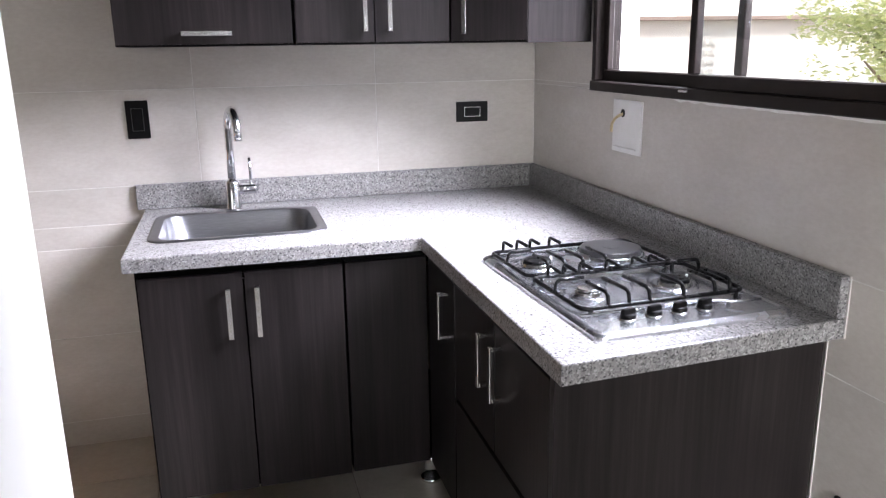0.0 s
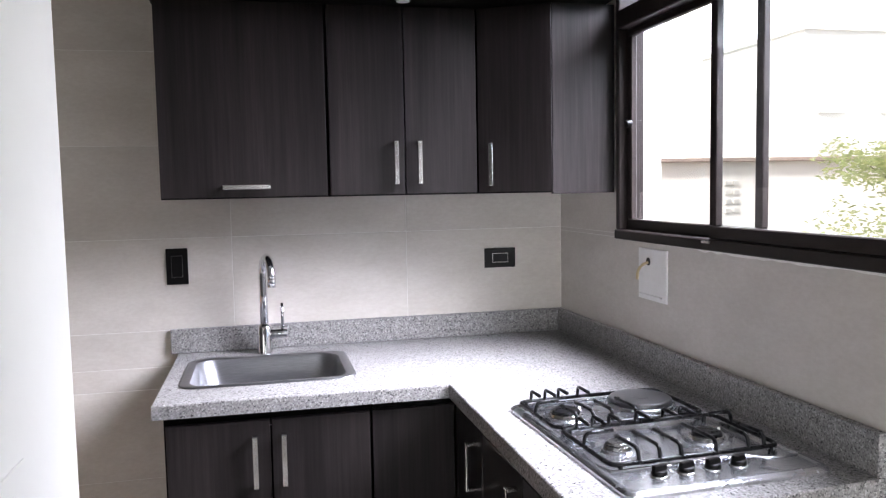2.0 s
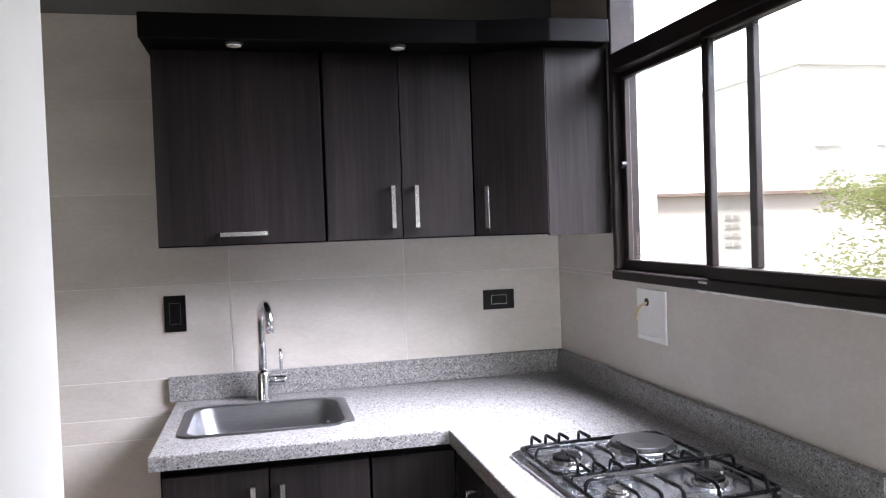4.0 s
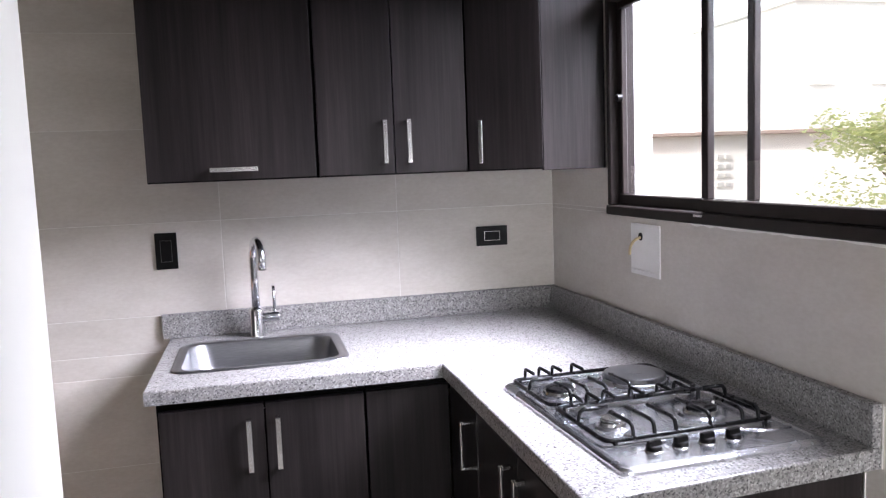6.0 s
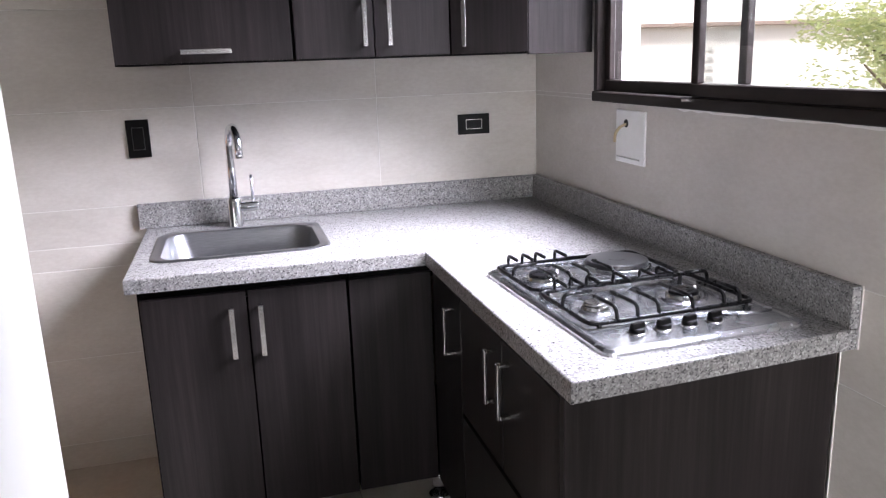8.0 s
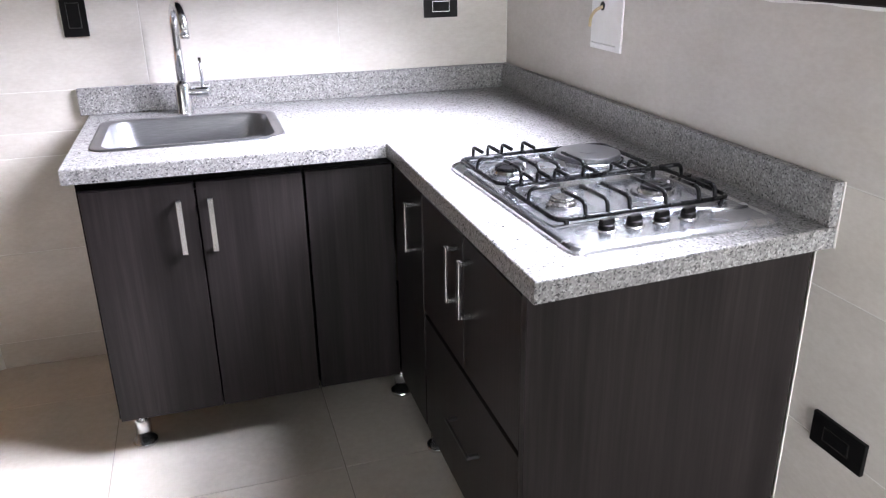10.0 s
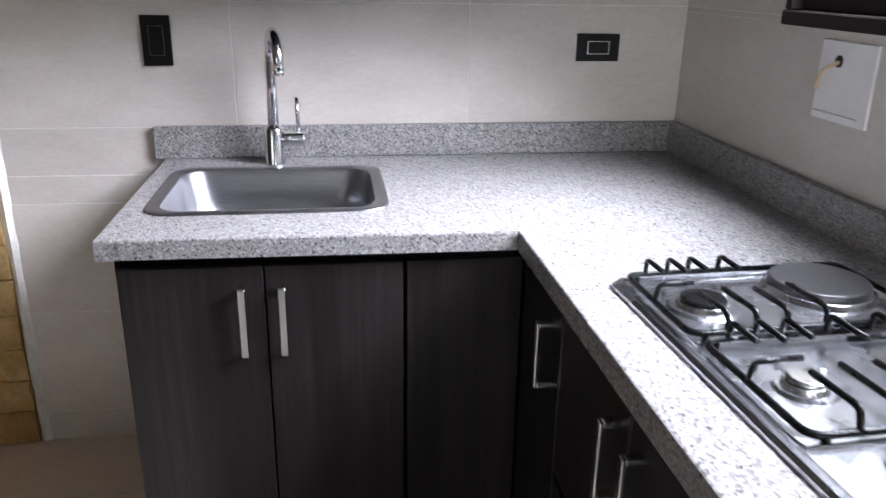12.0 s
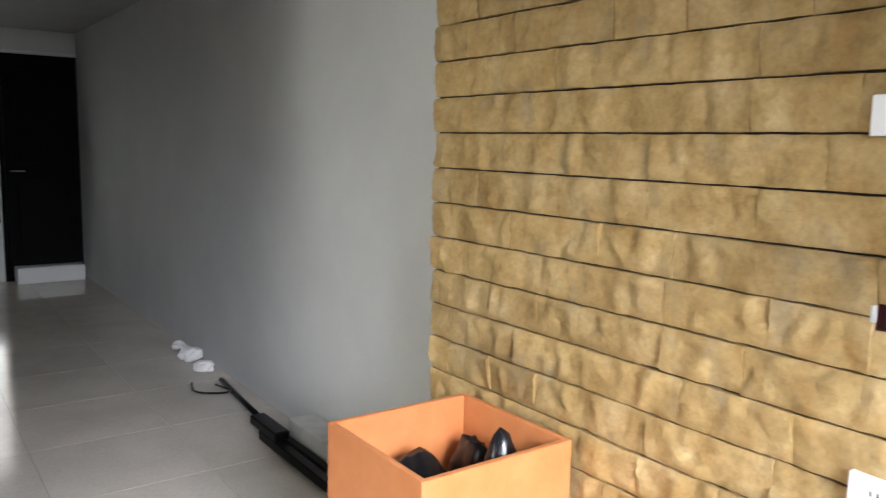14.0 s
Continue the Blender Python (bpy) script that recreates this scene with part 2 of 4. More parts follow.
def tube(points, r, seg=8, bm=None, taper=None):
    """A round rod along a run of points, with closed ends."""
    b2 = bmesh.new()
    pts = [Vector(p) for p in points]
    rings = []
    side = None
    for i, p in enumerate(pts):
        d = (pts[min(i + 1, len(pts) - 1)] - pts[max(i - 1, 0)]).normalized()
        if side is None:
            side = d.orthogonal().normalized()
        side = (side - d * side.dot(d)).normalized()
        up = d.cross(side)
        rr = r if taper is None else r * taper[i]
        rings.append([b2.verts.new(p + (side * math.cos(a) + up * math.sin(a)) * rr) for a in [2 * math.pi * k / seg for k in range(seg)]])
    for a, b in zip(rings, rings[1:]):
        for k in range(seg):
            b2.faces.new((a[k], a[(k + 1) % seg], b[(k + 1) % seg], b[k]))
    b2.faces.new(rings[0][::-1])
    b2.faces.new(rings[-1])
    bmesh.ops.recalc_face_normals(b2, faces=b2.faces)
    return join(bm, b2)


def bend(points, r, steps=4):
    """Rounds the corners of a run of points."""
    pts = [Vector(p) for p in points]
    out = [pts[0]]
    for a, b, c in zip(pts, pts[1:], pts[2:]):
        k = min(r, (a - b).length / 2.01, (c - b).length / 2.01)
        s, e = b + (a - b).normalized() * k, b + (c - b).normalized() * k
        for i in range(steps + 1):
            u = i / steps
            out.append(s * (1 - u) ** 2 + b * 2 * u * (1 - u) + e * u * u)
    return out + [pts[-1]]


def rounded(x0, x1, y0, y1, r, seg=6):
    out = []
    for cx, cy, a0 in ((x1 - r, y1 - r, 0), (x0 + r, y1 - r, 90), (x0 + r, y0 + r, 180), (x1 - r, y0 + r, 270)):
        for k in range(seg + 1):
            a = radians(a0 + 90 * k / seg)
            out.append((cx + r * math.cos(a), cy + r * math.sin(a)))
    return out


def loft(loops, cap=True, bm=None):
    """Skin over rings of (x, y, z) with the same number of points; the last is filled."""
    b2 = bmesh.new()
    rings = [[b2.verts.new(p) for p in lp] for lp in loops]
    n = len(rings[0])
    for a, b in zip(rings, rings[1:]):
        for k in range(n):
            b2.faces.new((a[k], a[(k + 1) % n], b[(k + 1) % n], b[k]))
    if cap:
        b2.faces.new(rings[-1])
    return join(bm, b2)

# ---- large structure ----
ROOM_H, END_X, SOUTH_Y = 2.34, -9.6, -4.2
TILE_END, STONE_END, GREY_Y = -1.789, -3.222, 0.25
WIN_Y0, WIN_Y1, WIN_Z0, WIN_Z1 = -0.482, -2.25, 1.205, 2.22
CT, CT_LOW = 0.828, 0.789  # worktop's top and underside


def setting(name, bm, material, label, category):
    return tagged(part(name, bm, material), label, category, kind="structure")


floor = setting("floor", box(END_X, 0.15, SOUTH_Y, GREY_Y, -0.12, -0.002), FLOOR_GROUT,
                "polished cream porcelain floor tiles with thin grey joints", "floor")
wall_north = setting("wall_north", box(TILE_END, 0.15, 0.0011, 0.16, 0, 2.12), GROUT,
                     "kitchen wall clad in large beige ceramic tiles", "wall")
# Shade over the cornice is put into this band's colour
setting("wall_north_upper", box(TILE_END, 0.15, 0.006, 0.16, 2.12, ROOM_H), DIM_WALL, "wall band above the tiling, darkened to stand for shade", "wall")
wall_stone = setting("wall_stone", box(STONE_END, TILE_END, 0.004, GREY_Y + 0.1, 0, ROOM_H), MORTAR,
                     "wall clad in courses of tan split-face stone", "wall")
setting("wall_corridor", box(END_X - 0.15, STONE_END + 0.1, GREY_Y, 0.4, 0, ROOM_H), GREY, "smooth grey painted corridor wall", "wall")
bm = box(0.0011, 0.15, SOUTH_Y, 0.0011, 0, WIN_Z0)
box(0.0011, 0.15, WIN_Y0, 0.0011, WIN_Z0, ROOM_H, bm=bm)
box(0.0011, 0.15, SOUTH_Y, WIN_Y1, WIN_Z0, ROOM_H, bm=bm)
box(0.0011, 0.15, WIN_Y1, WIN_Y0, WIN_Z1, ROOM_H, bm=bm)
wall_east = setting("wall_east", bm, GROUT, "beige tiled kitchen wall with a wide window", "wall")
LX0, LX1, LZ0, LZ1 = -4.0, -2.6, 1.0, 2.1  # unseen opening added for the stone fill lamp
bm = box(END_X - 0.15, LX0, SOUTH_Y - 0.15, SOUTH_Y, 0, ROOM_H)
PX0, PX1, PZ0, PZ1 = -1.08, -0.12, 0.3, 1.6  # unseen low opening added for the rear fill lamp
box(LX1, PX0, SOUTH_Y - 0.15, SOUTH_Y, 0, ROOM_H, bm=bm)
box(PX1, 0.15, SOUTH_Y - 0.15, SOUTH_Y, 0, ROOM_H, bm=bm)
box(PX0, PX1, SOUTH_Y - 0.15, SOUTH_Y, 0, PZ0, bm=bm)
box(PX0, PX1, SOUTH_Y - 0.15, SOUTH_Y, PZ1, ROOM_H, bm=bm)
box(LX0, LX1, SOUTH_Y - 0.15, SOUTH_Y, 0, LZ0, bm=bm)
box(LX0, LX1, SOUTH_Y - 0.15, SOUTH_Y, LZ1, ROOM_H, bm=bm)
# Unseen closing wall, coloured dark so that it bounces little light
setting("wall_south", bm, DIM_WALL, "unseen plain wall, dark to hold light back", "wall")
# Two unseen walls, added to keep fill light out of the corridor
setting("wall_hall", box(END_X, -4.3, -1.75, -1.6, 0, ROOM_H), DIM_WALL, "unseen wall added to keep the corridor's end dark", "wall")
setting("wall_hall_end", box(-4.45, -4.3, SOUTH_Y, -1.75, 0, ROOM_H), DIM_WALL, "unseen plain wall, dark to hold light back", "wall")
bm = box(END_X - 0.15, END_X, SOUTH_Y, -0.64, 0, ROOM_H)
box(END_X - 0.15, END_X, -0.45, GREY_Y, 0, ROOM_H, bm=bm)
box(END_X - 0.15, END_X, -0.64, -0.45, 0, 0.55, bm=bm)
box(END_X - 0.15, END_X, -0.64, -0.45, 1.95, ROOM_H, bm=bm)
setting("wall_west", bm, GREY, "grey painted wall at the corridor's end", "wall")
setting("ceiling", box(END_X - 0.15, 0.15, SOUTH_Y - 0.15, 0.4, ROOM_H, ROOM_H + 0.15), CEILING, "plain grey ceiling, toned down to cut bounced light", "ceiling")
bm = box(-1.39, -1.257, -3.3, -2.02, 0, ROOM_H, 0.006, seg=3)
setting("wall_partition", bm, WHITE, "white painted end of a partition wall", "wall")
# uneven caulked joint between tiling and stone
rnd = random.Random(4)
bm = bmesh.new()
zs = [i * 0.04 for i in range(int(ROOM_H / 0.04) + 1)]
left = [bm.verts.new((TILE_END - 0.026 - rnd.uniform(0, 0.010), 0.003, z)) for z in zs]
mid = [bm.verts.new((TILE_END - 0.013, -0.008 - rnd.uniform(0, 0.003), z)) for z in zs]
right = [bm.verts.new((TILE_END + rnd.uniform(0.0, 0.004), 0.0, z)) for z in zs]
for i in range(len(zs) - 1):
    bm.faces.new((left[i], mid[i], mid[i + 1], left[i + 1]))
    bm.faces.new((mid[i], right[i], right[i + 1], mid[i + 1]))
setting("trim_joint", bm, STRIP, "uneven white caulk strip between tile and stone", "trim")

# ragged white filler under the window frame
bm = bmesh.new()
ys = [-0.95 - i * 0.03 for i in range(44)]
top = [bm.verts.new((-0.0035, y, 1.2025)) for y in ys]
low = [bm.verts.new((-0.0012, y, 1.1975 - rnd.uniform(0, 0.005))) for y in ys]
back = [bm.verts.new((0.001, v.co.y, v.co.z)) for v in low]
for i in range(len(ys) - 1):
    bm.faces.new((top[i], low[i], low[i + 1], top[i + 1]))
    bm.faces.new((low[i], back[i], back[i + 1], low[i + 1]))
setting("trim_filler", bm, STRIP, "ragged white filler under the window frame", "trim")

# ---- window ----
def glass_material():
    m = bpy.data.materials.new("window_glass")
    m.use_nodes = True
    n, l = m.node_tree.nodes, m.node_tree.links
    n.clear()
    out, mx = n.new("ShaderNodeOutputMaterial"), n.new("ShaderNodeMixShader")
    tr, gl, lw = n.new("ShaderNodeBsdfTransparent"), n.new("ShaderNodeBsdfGlossy"), n.new("ShaderNodeLayerWeight")
    tr.inputs["Color"].default_value = (0.95, 0.97, 0.97, 1)
    gl.inputs["Roughness"].default_value = 0.02
    pw, ml = n.new("ShaderNodeMath"), n.new("ShaderNodeMath")
    pw.operation, ml.operation = "POWER", "MULTIPLY_ADD"
    pw.inputs[1].default_value = 4.0
    ml.inputs[1].default_value, ml.inputs[2].default_value = 0.5, 0.04
    l.new(lw.outputs["Facing"], pw.inputs[0])
    l.new(pw.outputs[0], ml.inputs[0])
    l.new(ml.outputs[0], mx.inputs[0])
    l.new(tr.outputs[0], mx.inputs[1])
    l.new(gl.outputs[0], mx.inputs[2])
    l.new(mx.outputs[0], out.inputs[0])
    return m


GLASS = glass_material()
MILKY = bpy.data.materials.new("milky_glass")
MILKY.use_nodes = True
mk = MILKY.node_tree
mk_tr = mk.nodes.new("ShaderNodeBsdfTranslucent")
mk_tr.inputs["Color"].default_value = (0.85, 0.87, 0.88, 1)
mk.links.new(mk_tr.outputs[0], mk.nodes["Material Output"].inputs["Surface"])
window = thing("window_1", (0.03, (WIN_Y0 + WIN_Y1) / 2, WIN_Z0), "dark brown aluminium sliding window over the worktop", "window", kind="structure")
bm = box(-0.012, 0.08, WIN_Y1, WIN_Y0, 1.201, 1.230, 0.003)
box(-0.006, 0.08, WIN_Y1, WIN_Y0, 2.19, WIN_Z1, 0.003, bm)
box(-0.006, 0.08, WIN_Y0 - 0.022, WIN_Y0, 1.230, 2.19, 0.003, bm)
box(-0.006, 0.08, WIN_Y1, WIN_Y1 + 0.034, 1.230, 2.19, 0.003, bm)
box(-0.010, 0.08, WIN_Y1 + 0.034, WIN_Y0 - 0.022, 1.846, 1.902, 0.003, bm)
part("window_frame", bm, ALU, window)


def sash(y0, y1, x0, x1):
    z0, z1, w, s = 1.230, 1.846, 0.033, 0.027
    b = box(x0, x1, y0, y1, z0, z0 + w, 0.003)
    box(x0, x1, y0, y1, z1 - 0.022, z1, 0.003, b)
    box(x0, x1, y0, y0 + s, z0 + w, z1 - 0.022, 0.003, b)
    box(x0, x1, y1 - s, y1, z0 + w, z1 - 0.022, 0.003, b)
    sh = part("sash", b, ALU, window)
    xm = (x0 + x1) / 2
    p = part("pane", box(xm - 0.002, xm + 0.002, y0 + 0.02, y1 - 0.02, z0 + 0.02, z1 - 0.02), GLASS, sh)
    p.visible_shadow = False
    return sh


back_sash = sash(-1.178, WIN_Y0 - 0.022, 0.022, 0.042)
front_sash = sash(-1.74, -1.008, -0.006, 0.016)
sash(WIN_Y1 + 0.034, -1.70, 0.022, 0.042)
part("latch", cyl((0.022, -0.532, 1.556), (0.004, -0.532, 1.556), 0.011, seg=14, bevel=0.002), BLACK, back_sash)
part("stop_clip", box(-0.018, -0.012, -1.03, -0.99, 1.2195, 1.226, 0.001), NICKEL, window, "small bare metal clip")
p = part("top_pane", box(0.03, 0.034, WIN_Y1 + 0.034, WIN_Y0 - 0.022, 1.902, 2.19), GLASS, window)
p.visible_shadow = False
part("top_mullion", box(0.015, 0.045, -1.36, -1.32, 1.902, 2.19, 0.003), ALU, window)

# Added window, never in view, that frames the stone fill lamp
stone_opening = thing("window_2", ((LX0 + LX1) / 2, SOUTH_Y, LZ0), "unseen window added around the stone fill lamp", "window", kind="structure")
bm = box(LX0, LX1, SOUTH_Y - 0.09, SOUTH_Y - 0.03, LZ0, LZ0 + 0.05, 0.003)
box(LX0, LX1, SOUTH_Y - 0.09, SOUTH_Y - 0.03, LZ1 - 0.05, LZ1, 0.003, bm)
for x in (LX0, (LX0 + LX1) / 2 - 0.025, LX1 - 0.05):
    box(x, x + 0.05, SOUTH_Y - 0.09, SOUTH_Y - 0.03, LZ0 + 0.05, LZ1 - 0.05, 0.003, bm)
part("window_frame", bm, ALU, stone_opening)
part("pane", box(LX0, LX1, SOUTH_Y - 0.142, SOUTH_Y - 0.134, LZ0, LZ1), OPAQUE_PANE, stone_opening, "white pane that keeps direct sun out")

# Added window behind the walk, only there to frame the rear fill lamp
rear_opening = thing("window_3", ((PX0 + PX1) / 2, SOUTH_Y, PZ0), "unseen window added around the rear fill lamp", "window", kind="structure")
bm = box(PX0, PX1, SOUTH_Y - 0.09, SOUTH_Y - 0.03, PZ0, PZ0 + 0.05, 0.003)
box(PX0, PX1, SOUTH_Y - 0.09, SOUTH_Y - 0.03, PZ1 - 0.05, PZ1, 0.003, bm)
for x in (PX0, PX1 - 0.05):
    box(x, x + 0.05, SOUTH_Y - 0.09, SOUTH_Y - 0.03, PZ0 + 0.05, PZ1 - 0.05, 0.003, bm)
part("window_frame", bm, ALU, rear_opening)
part("pane", box(PX0, PX1, SOUTH_Y - 0.142, SOUTH_Y - 0.134, PZ0, PZ1), OPAQUE_PANE, rear_opening, "white pane that keeps direct sun out")

# ---- door at the end of the corridor ----
door = thing("door_1", (END_X, -0.19, 0), "closed black door at the dark end of the corridor", "door", kind="structure")
b = box(END_X + 0.004, END_X + 0.045, -0.40, 0.240, 0.0, 2.11, 0.004)
leaf = part("leaf", b, DOOR, door)
for z0, z1 in ((0.25, 0.98), (1.12, 1.98)):
    part("panel", box(END_X + 0.045, END_X + 0.055, -0.30, 0.14, z0, z1, 0.006), DOOR, leaf)
part("door_handle", tube(bend([(END_X + 0.045, -0.36, 1.04), (END_X + 0.1, -0.36, 1.04), (END_X + 0.1, -0.25, 1.04)], 0.02), 0.009), NICKEL, door)
part("lintel", box(END_X, END_X + 0.06, -0.44, 0.245, 2.114, 2.14, 0.003), WHITE, door, "white lintel strip")
part("jamb", box(END_X, END_X + 0.05, -0.44, -0.404, 0, 2.11, 0.003), DOOR, door)
tagged(part("step_block", box(END_X + 0.07, END_X + 0.25, -0.37, 0.21, 0.0, 0.15, 0.008), WHITE),
       "low white block lying before the black door", "block")

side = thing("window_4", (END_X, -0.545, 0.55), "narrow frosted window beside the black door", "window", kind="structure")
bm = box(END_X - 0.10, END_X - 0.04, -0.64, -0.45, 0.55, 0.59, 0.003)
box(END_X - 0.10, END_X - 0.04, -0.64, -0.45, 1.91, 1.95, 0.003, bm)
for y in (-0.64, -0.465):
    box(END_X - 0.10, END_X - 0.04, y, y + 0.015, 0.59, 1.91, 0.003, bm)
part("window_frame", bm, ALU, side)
part("pane", box(END_X - 0.074, END_X - 0.068, -0.625, -0.465, 0.59, 1.91), MILKY, side, "white pane that keeps direct sun out")

# ---- base cabinets ----
def prism(pts, z0, z1, bevel=0.0012):
    b2 = bmesh.new()
    lo = [b2.verts.new((x, y, z0)) for x, y in pts]
    hi = [b2.verts.new((x, y, z1)) for x, y in pts]
    n = len(pts)
    for i in range(n):
        b2.faces.new((lo[i], lo[(i + 1) % n], hi[(i + 1) % n], hi[i]))
    b2.faces.new(lo[::-1])
    b2.faces.new(hi)
    bmesh.ops.recalc_face_normals(b2, faces=b2.faces)
    bmesh.ops.bevel(b2, geom=list(b2.edges), offset=bevel, segments=1, affect="EDGES")
    return b2


def handle_v(parent, x, y, z0, z1, nx, ny, w=0.014, out=0.028):
    """A flat bar handle that stands off a door along (nx, ny), with square feet."""
    def bar(zz0, zz1, o0, o1):
        xs = sorted((x + nx * o0 - abs(ny) * w / 2, x + nx * o1 + abs(ny) * w / 2))
        ys = sorted((y + ny * o0 - abs(nx) * w / 2, y + ny * o1 + abs(nx) * w / 2))
        return xs[0], xs[1], ys[0], ys[1], zz0, zz1
    b = box(*bar(z0, z1, out - 0.006, out), 0.0012)
    box(*bar(z0, z0 + 0.009, 0, out - 0.006), 0.0008, b)
    box(*bar(z1 - 0.009, z1, 0, out - 0.006), 0.0008, b)
    return part("handle", b, NICKEL, parent, "satin metal bar handle")


def foot(parent, x, y):
    f = part("foot", cyl((x, y, 0.012), (x, y, 0.118), 0.022, seg=20), CHROME, parent, "chrome cabinet leg", True)
    part("foot_pad", cyl((x, y, 0), (x, y, 0.012), 0.034, seg=24, bevel=0.003), CHROME, f)


FACE_Y = -0.648
sink_unit = thing("sink_cabinet", (-1.09, -0.33, 0), "dark wood laminate sink cabinet on chrome legs with two doors", "cabinet")
b = box(-1.364, -1.348, FACE_Y, -0.02, 0.12, CT_LOW - 0.002, 0.001)
box(-0.838, -0.822, FACE_Y, -0.02, 0.12, CT_LOW - 0.002, 0.001, b)
box(-1.348, -0.838, FACE_Y, -0.02, 0.12, 0.136, 0.001, b)
box(-1.348, -0.838, -0.03, -0.02, 0.136, CT_LOW - 0.002, 0, b)
box(-1.348, -0.838, FACE_Y, FACE_Y + 0.018, 0.745, CT_LOW - 0.002, 0.001, b)
part("body", b, EDGE, sink_unit)
for x0, x1, hx in ((-1.358, -1.093, -1.133), (-1.089, -0.826, -1.058)):
    d = part("door", box(x0, x1, FACE_Y - 0.018, FACE_Y - 0.001, 0.122, 0.764, 0.0012), LAMINATE, sink_unit)
    handle_v(d, hx, FACE_Y - 0.018, 0.586, 0.726, 0, -1)
for x, y in ((-1.317, -0.592), (-1.317, -0.08), (-0.87, -0.08)):
    foot(sink_unit, x, y)

corner_unit = thing("corner_cabinet", (-0.4, -0.33, 0), "dark wood laminate corner cabinet under the worktop's bend", "cabinet")
b = box(-0.818, -0.58, FACE_Y, -0.02, 0.12, 0.136, 0.001)
box(-0.818, -0.805, FACE_Y, -0.02, 0.136, CT_LOW - 0.002, 0.001, b)
box(-0.805, -0.566, FACE_Y, FACE_Y + 0.018, 0.745, CT_LOW - 0.002, 0.001, b)
box(-0.566, -0.550, -0.935, FACE_Y + 0.018, 0.745, CT_LOW - 0.002, 0.001, b)
box(-0.58, -0.02, -0.935, -0.02, 0.12, 0.136, 0.001, b)
part("body", b, EDGE, corner_unit)
part("panel", box(-0.818, -0.586, FACE_Y - 0.014, FACE_Y - 0.001, 0.122, 0.764, 0.0012), LAMINATE, corner_unit)
FACE_X = -0.566
d = part("door", box(FACE_X - 0.018, FACE_X - 0.001, -0.937, -0.672, 0.122, 0.764, 0.0012), LAMINATE, corner_unit)
handle_v(d, FACE_X - 0.018, -0.876, 0.595, 0.722, -1, 0)
foot(corner_unit, -0.561, -0.565)
foot(corner_unit, -0.534, -0.875)

hob_unit = thing("hob_cabinet", (-0.3, -1.28, 0), "dark wood laminate cabinet under the hob with doors and drawer", "cabinet")
b = box(FACE_X, -0.01, -0.955, -0.941, 0.12, CT_LOW - 0.002, 0.001)
box(FACE_X, -0.01, -1.535, -0.955, 0.12, 0.136, 0.001, b)
box(-0.02, -0.01, -1.535, -0.955, 0.136, CT_LOW - 0.002, 0, b)
box(FACE_X, FACE_X + 0.018, -1.535, -0.955, 0.745, CT_LOW - 0.002, 0.001, b)
part("body", b, EDGE, hob_unit)
part("end_panel", prism([(FACE_X - 0.02, -1.574), (-0.006, -1.547), (-0.006, -1.528), (FACE_X - 0.02, -1.553)], 0.0, CT_LOW - 0.001), LAMINATE, hob_unit)
for y0, y1, hy in ((-1.246, -0.942, -1.207), (-1.549, -1.250, -1.291)):
    d = part("door", box(FACE_X - 0.018, FACE_X - 0.001, y0, y1, 0.459, 0.764, 0.0012), LAMINATE, hob_unit)
    handle_v(d, FACE_X - 0.018, hy, 0.605, 0.730, -1, 0)
d = part("drawer_front", box(FACE_X - 0.018, FACE_X - 0.001, -1.549, -0.942, 0.122, 0.447, 0.0012), LAMINATE, hob_unit)
b = box(FACE_X - 0.046, FACE_X - 0.040, -1.345, -1.19, 0.302, 0.310, 0.001)
for y in (-1.345, -1.199):
    box(FACE_X - 0.040, FACE_X - 0.018, y, y + 0.009, 0.302, 0.310, 0.0008, b)
# Same kind of handle as the doors'; the darker metal stands for shade
part("handle", b, BEZEL, d, "metal bar handle, darkened to stand for shade")
foot(hob_unit, -0.52, -1.51)

# ---- worktop ----
SX0, SX1, SY0, SY1 = -1.341, -0.839, -0.538, -0.140  # sink rim
HX0, HX1, HY0, HY1 = SX0 + 0.02, SX1 - 0.02, SY0 + 0.02, SY1 - 0.02
CX0, CX1, CY0, CY1, CY2 = -1.388, -0.606, -0.691, -1.632, -1.588  # left end, inner edge, front edge, near end
worktop = thing("granite_worktop", (-0.7, -0.7, CT_LOW), "grey speckled granite worktop in an L shape", "worktop")


def slab():
    """L-shaped plate with a hole for the sink; the outer upper edge is eased."""
    b2 = bmesh.new()
    outer = [(CX0, -0.002), (CX0, CY0 + 0.012), (CX1, CY0), (CX1 + 0.006, CY1), (-0.002, CY2), (-0.002, -0.002)]
    hole = [(HX0, HY0), (HX1, HY0), (HX1, HY1), (HX0, HY1)]
    edges = []
    for ring in (outer, hole):
        vs = [b2.verts.new((x, y, CT)) for x, y in ring]
        edges += [b2.edges.new((vs[i], vs[(i + 1) % len(vs)])) for i in range(len(vs))]
    bmesh.ops.triangle_fill(b2, edges=edges, use_beauty=True)
    ext = bmesh.ops.extrude_face_region(b2, geom=list(b2.faces))
    bmesh.ops.translate(b2, vec=(0, 0, CT_LOW - CT), verts=[v for v in ext["geom"] if isinstance(v, bmesh.types.BMVert)])
    bmesh.ops.recalc_face_normals(b2, faces=b2.faces)
    rim = [e for e in b2.edges if all(abs(v.co.z - CT) < 1e-5 for v in e.verts) and len(e.link_faces) == 2
           and abs(e.link_faces[0].normal.z - e.link_faces[1].normal.z) > 0.5 and e.calc_length() > 0.5]
    bmesh.ops.bevel(b2, geom=rim, offset=0.004, segments=2, profile=0.5, affect="EDGES")
    return b2


part("slab", slab(), GRANITE, worktop)
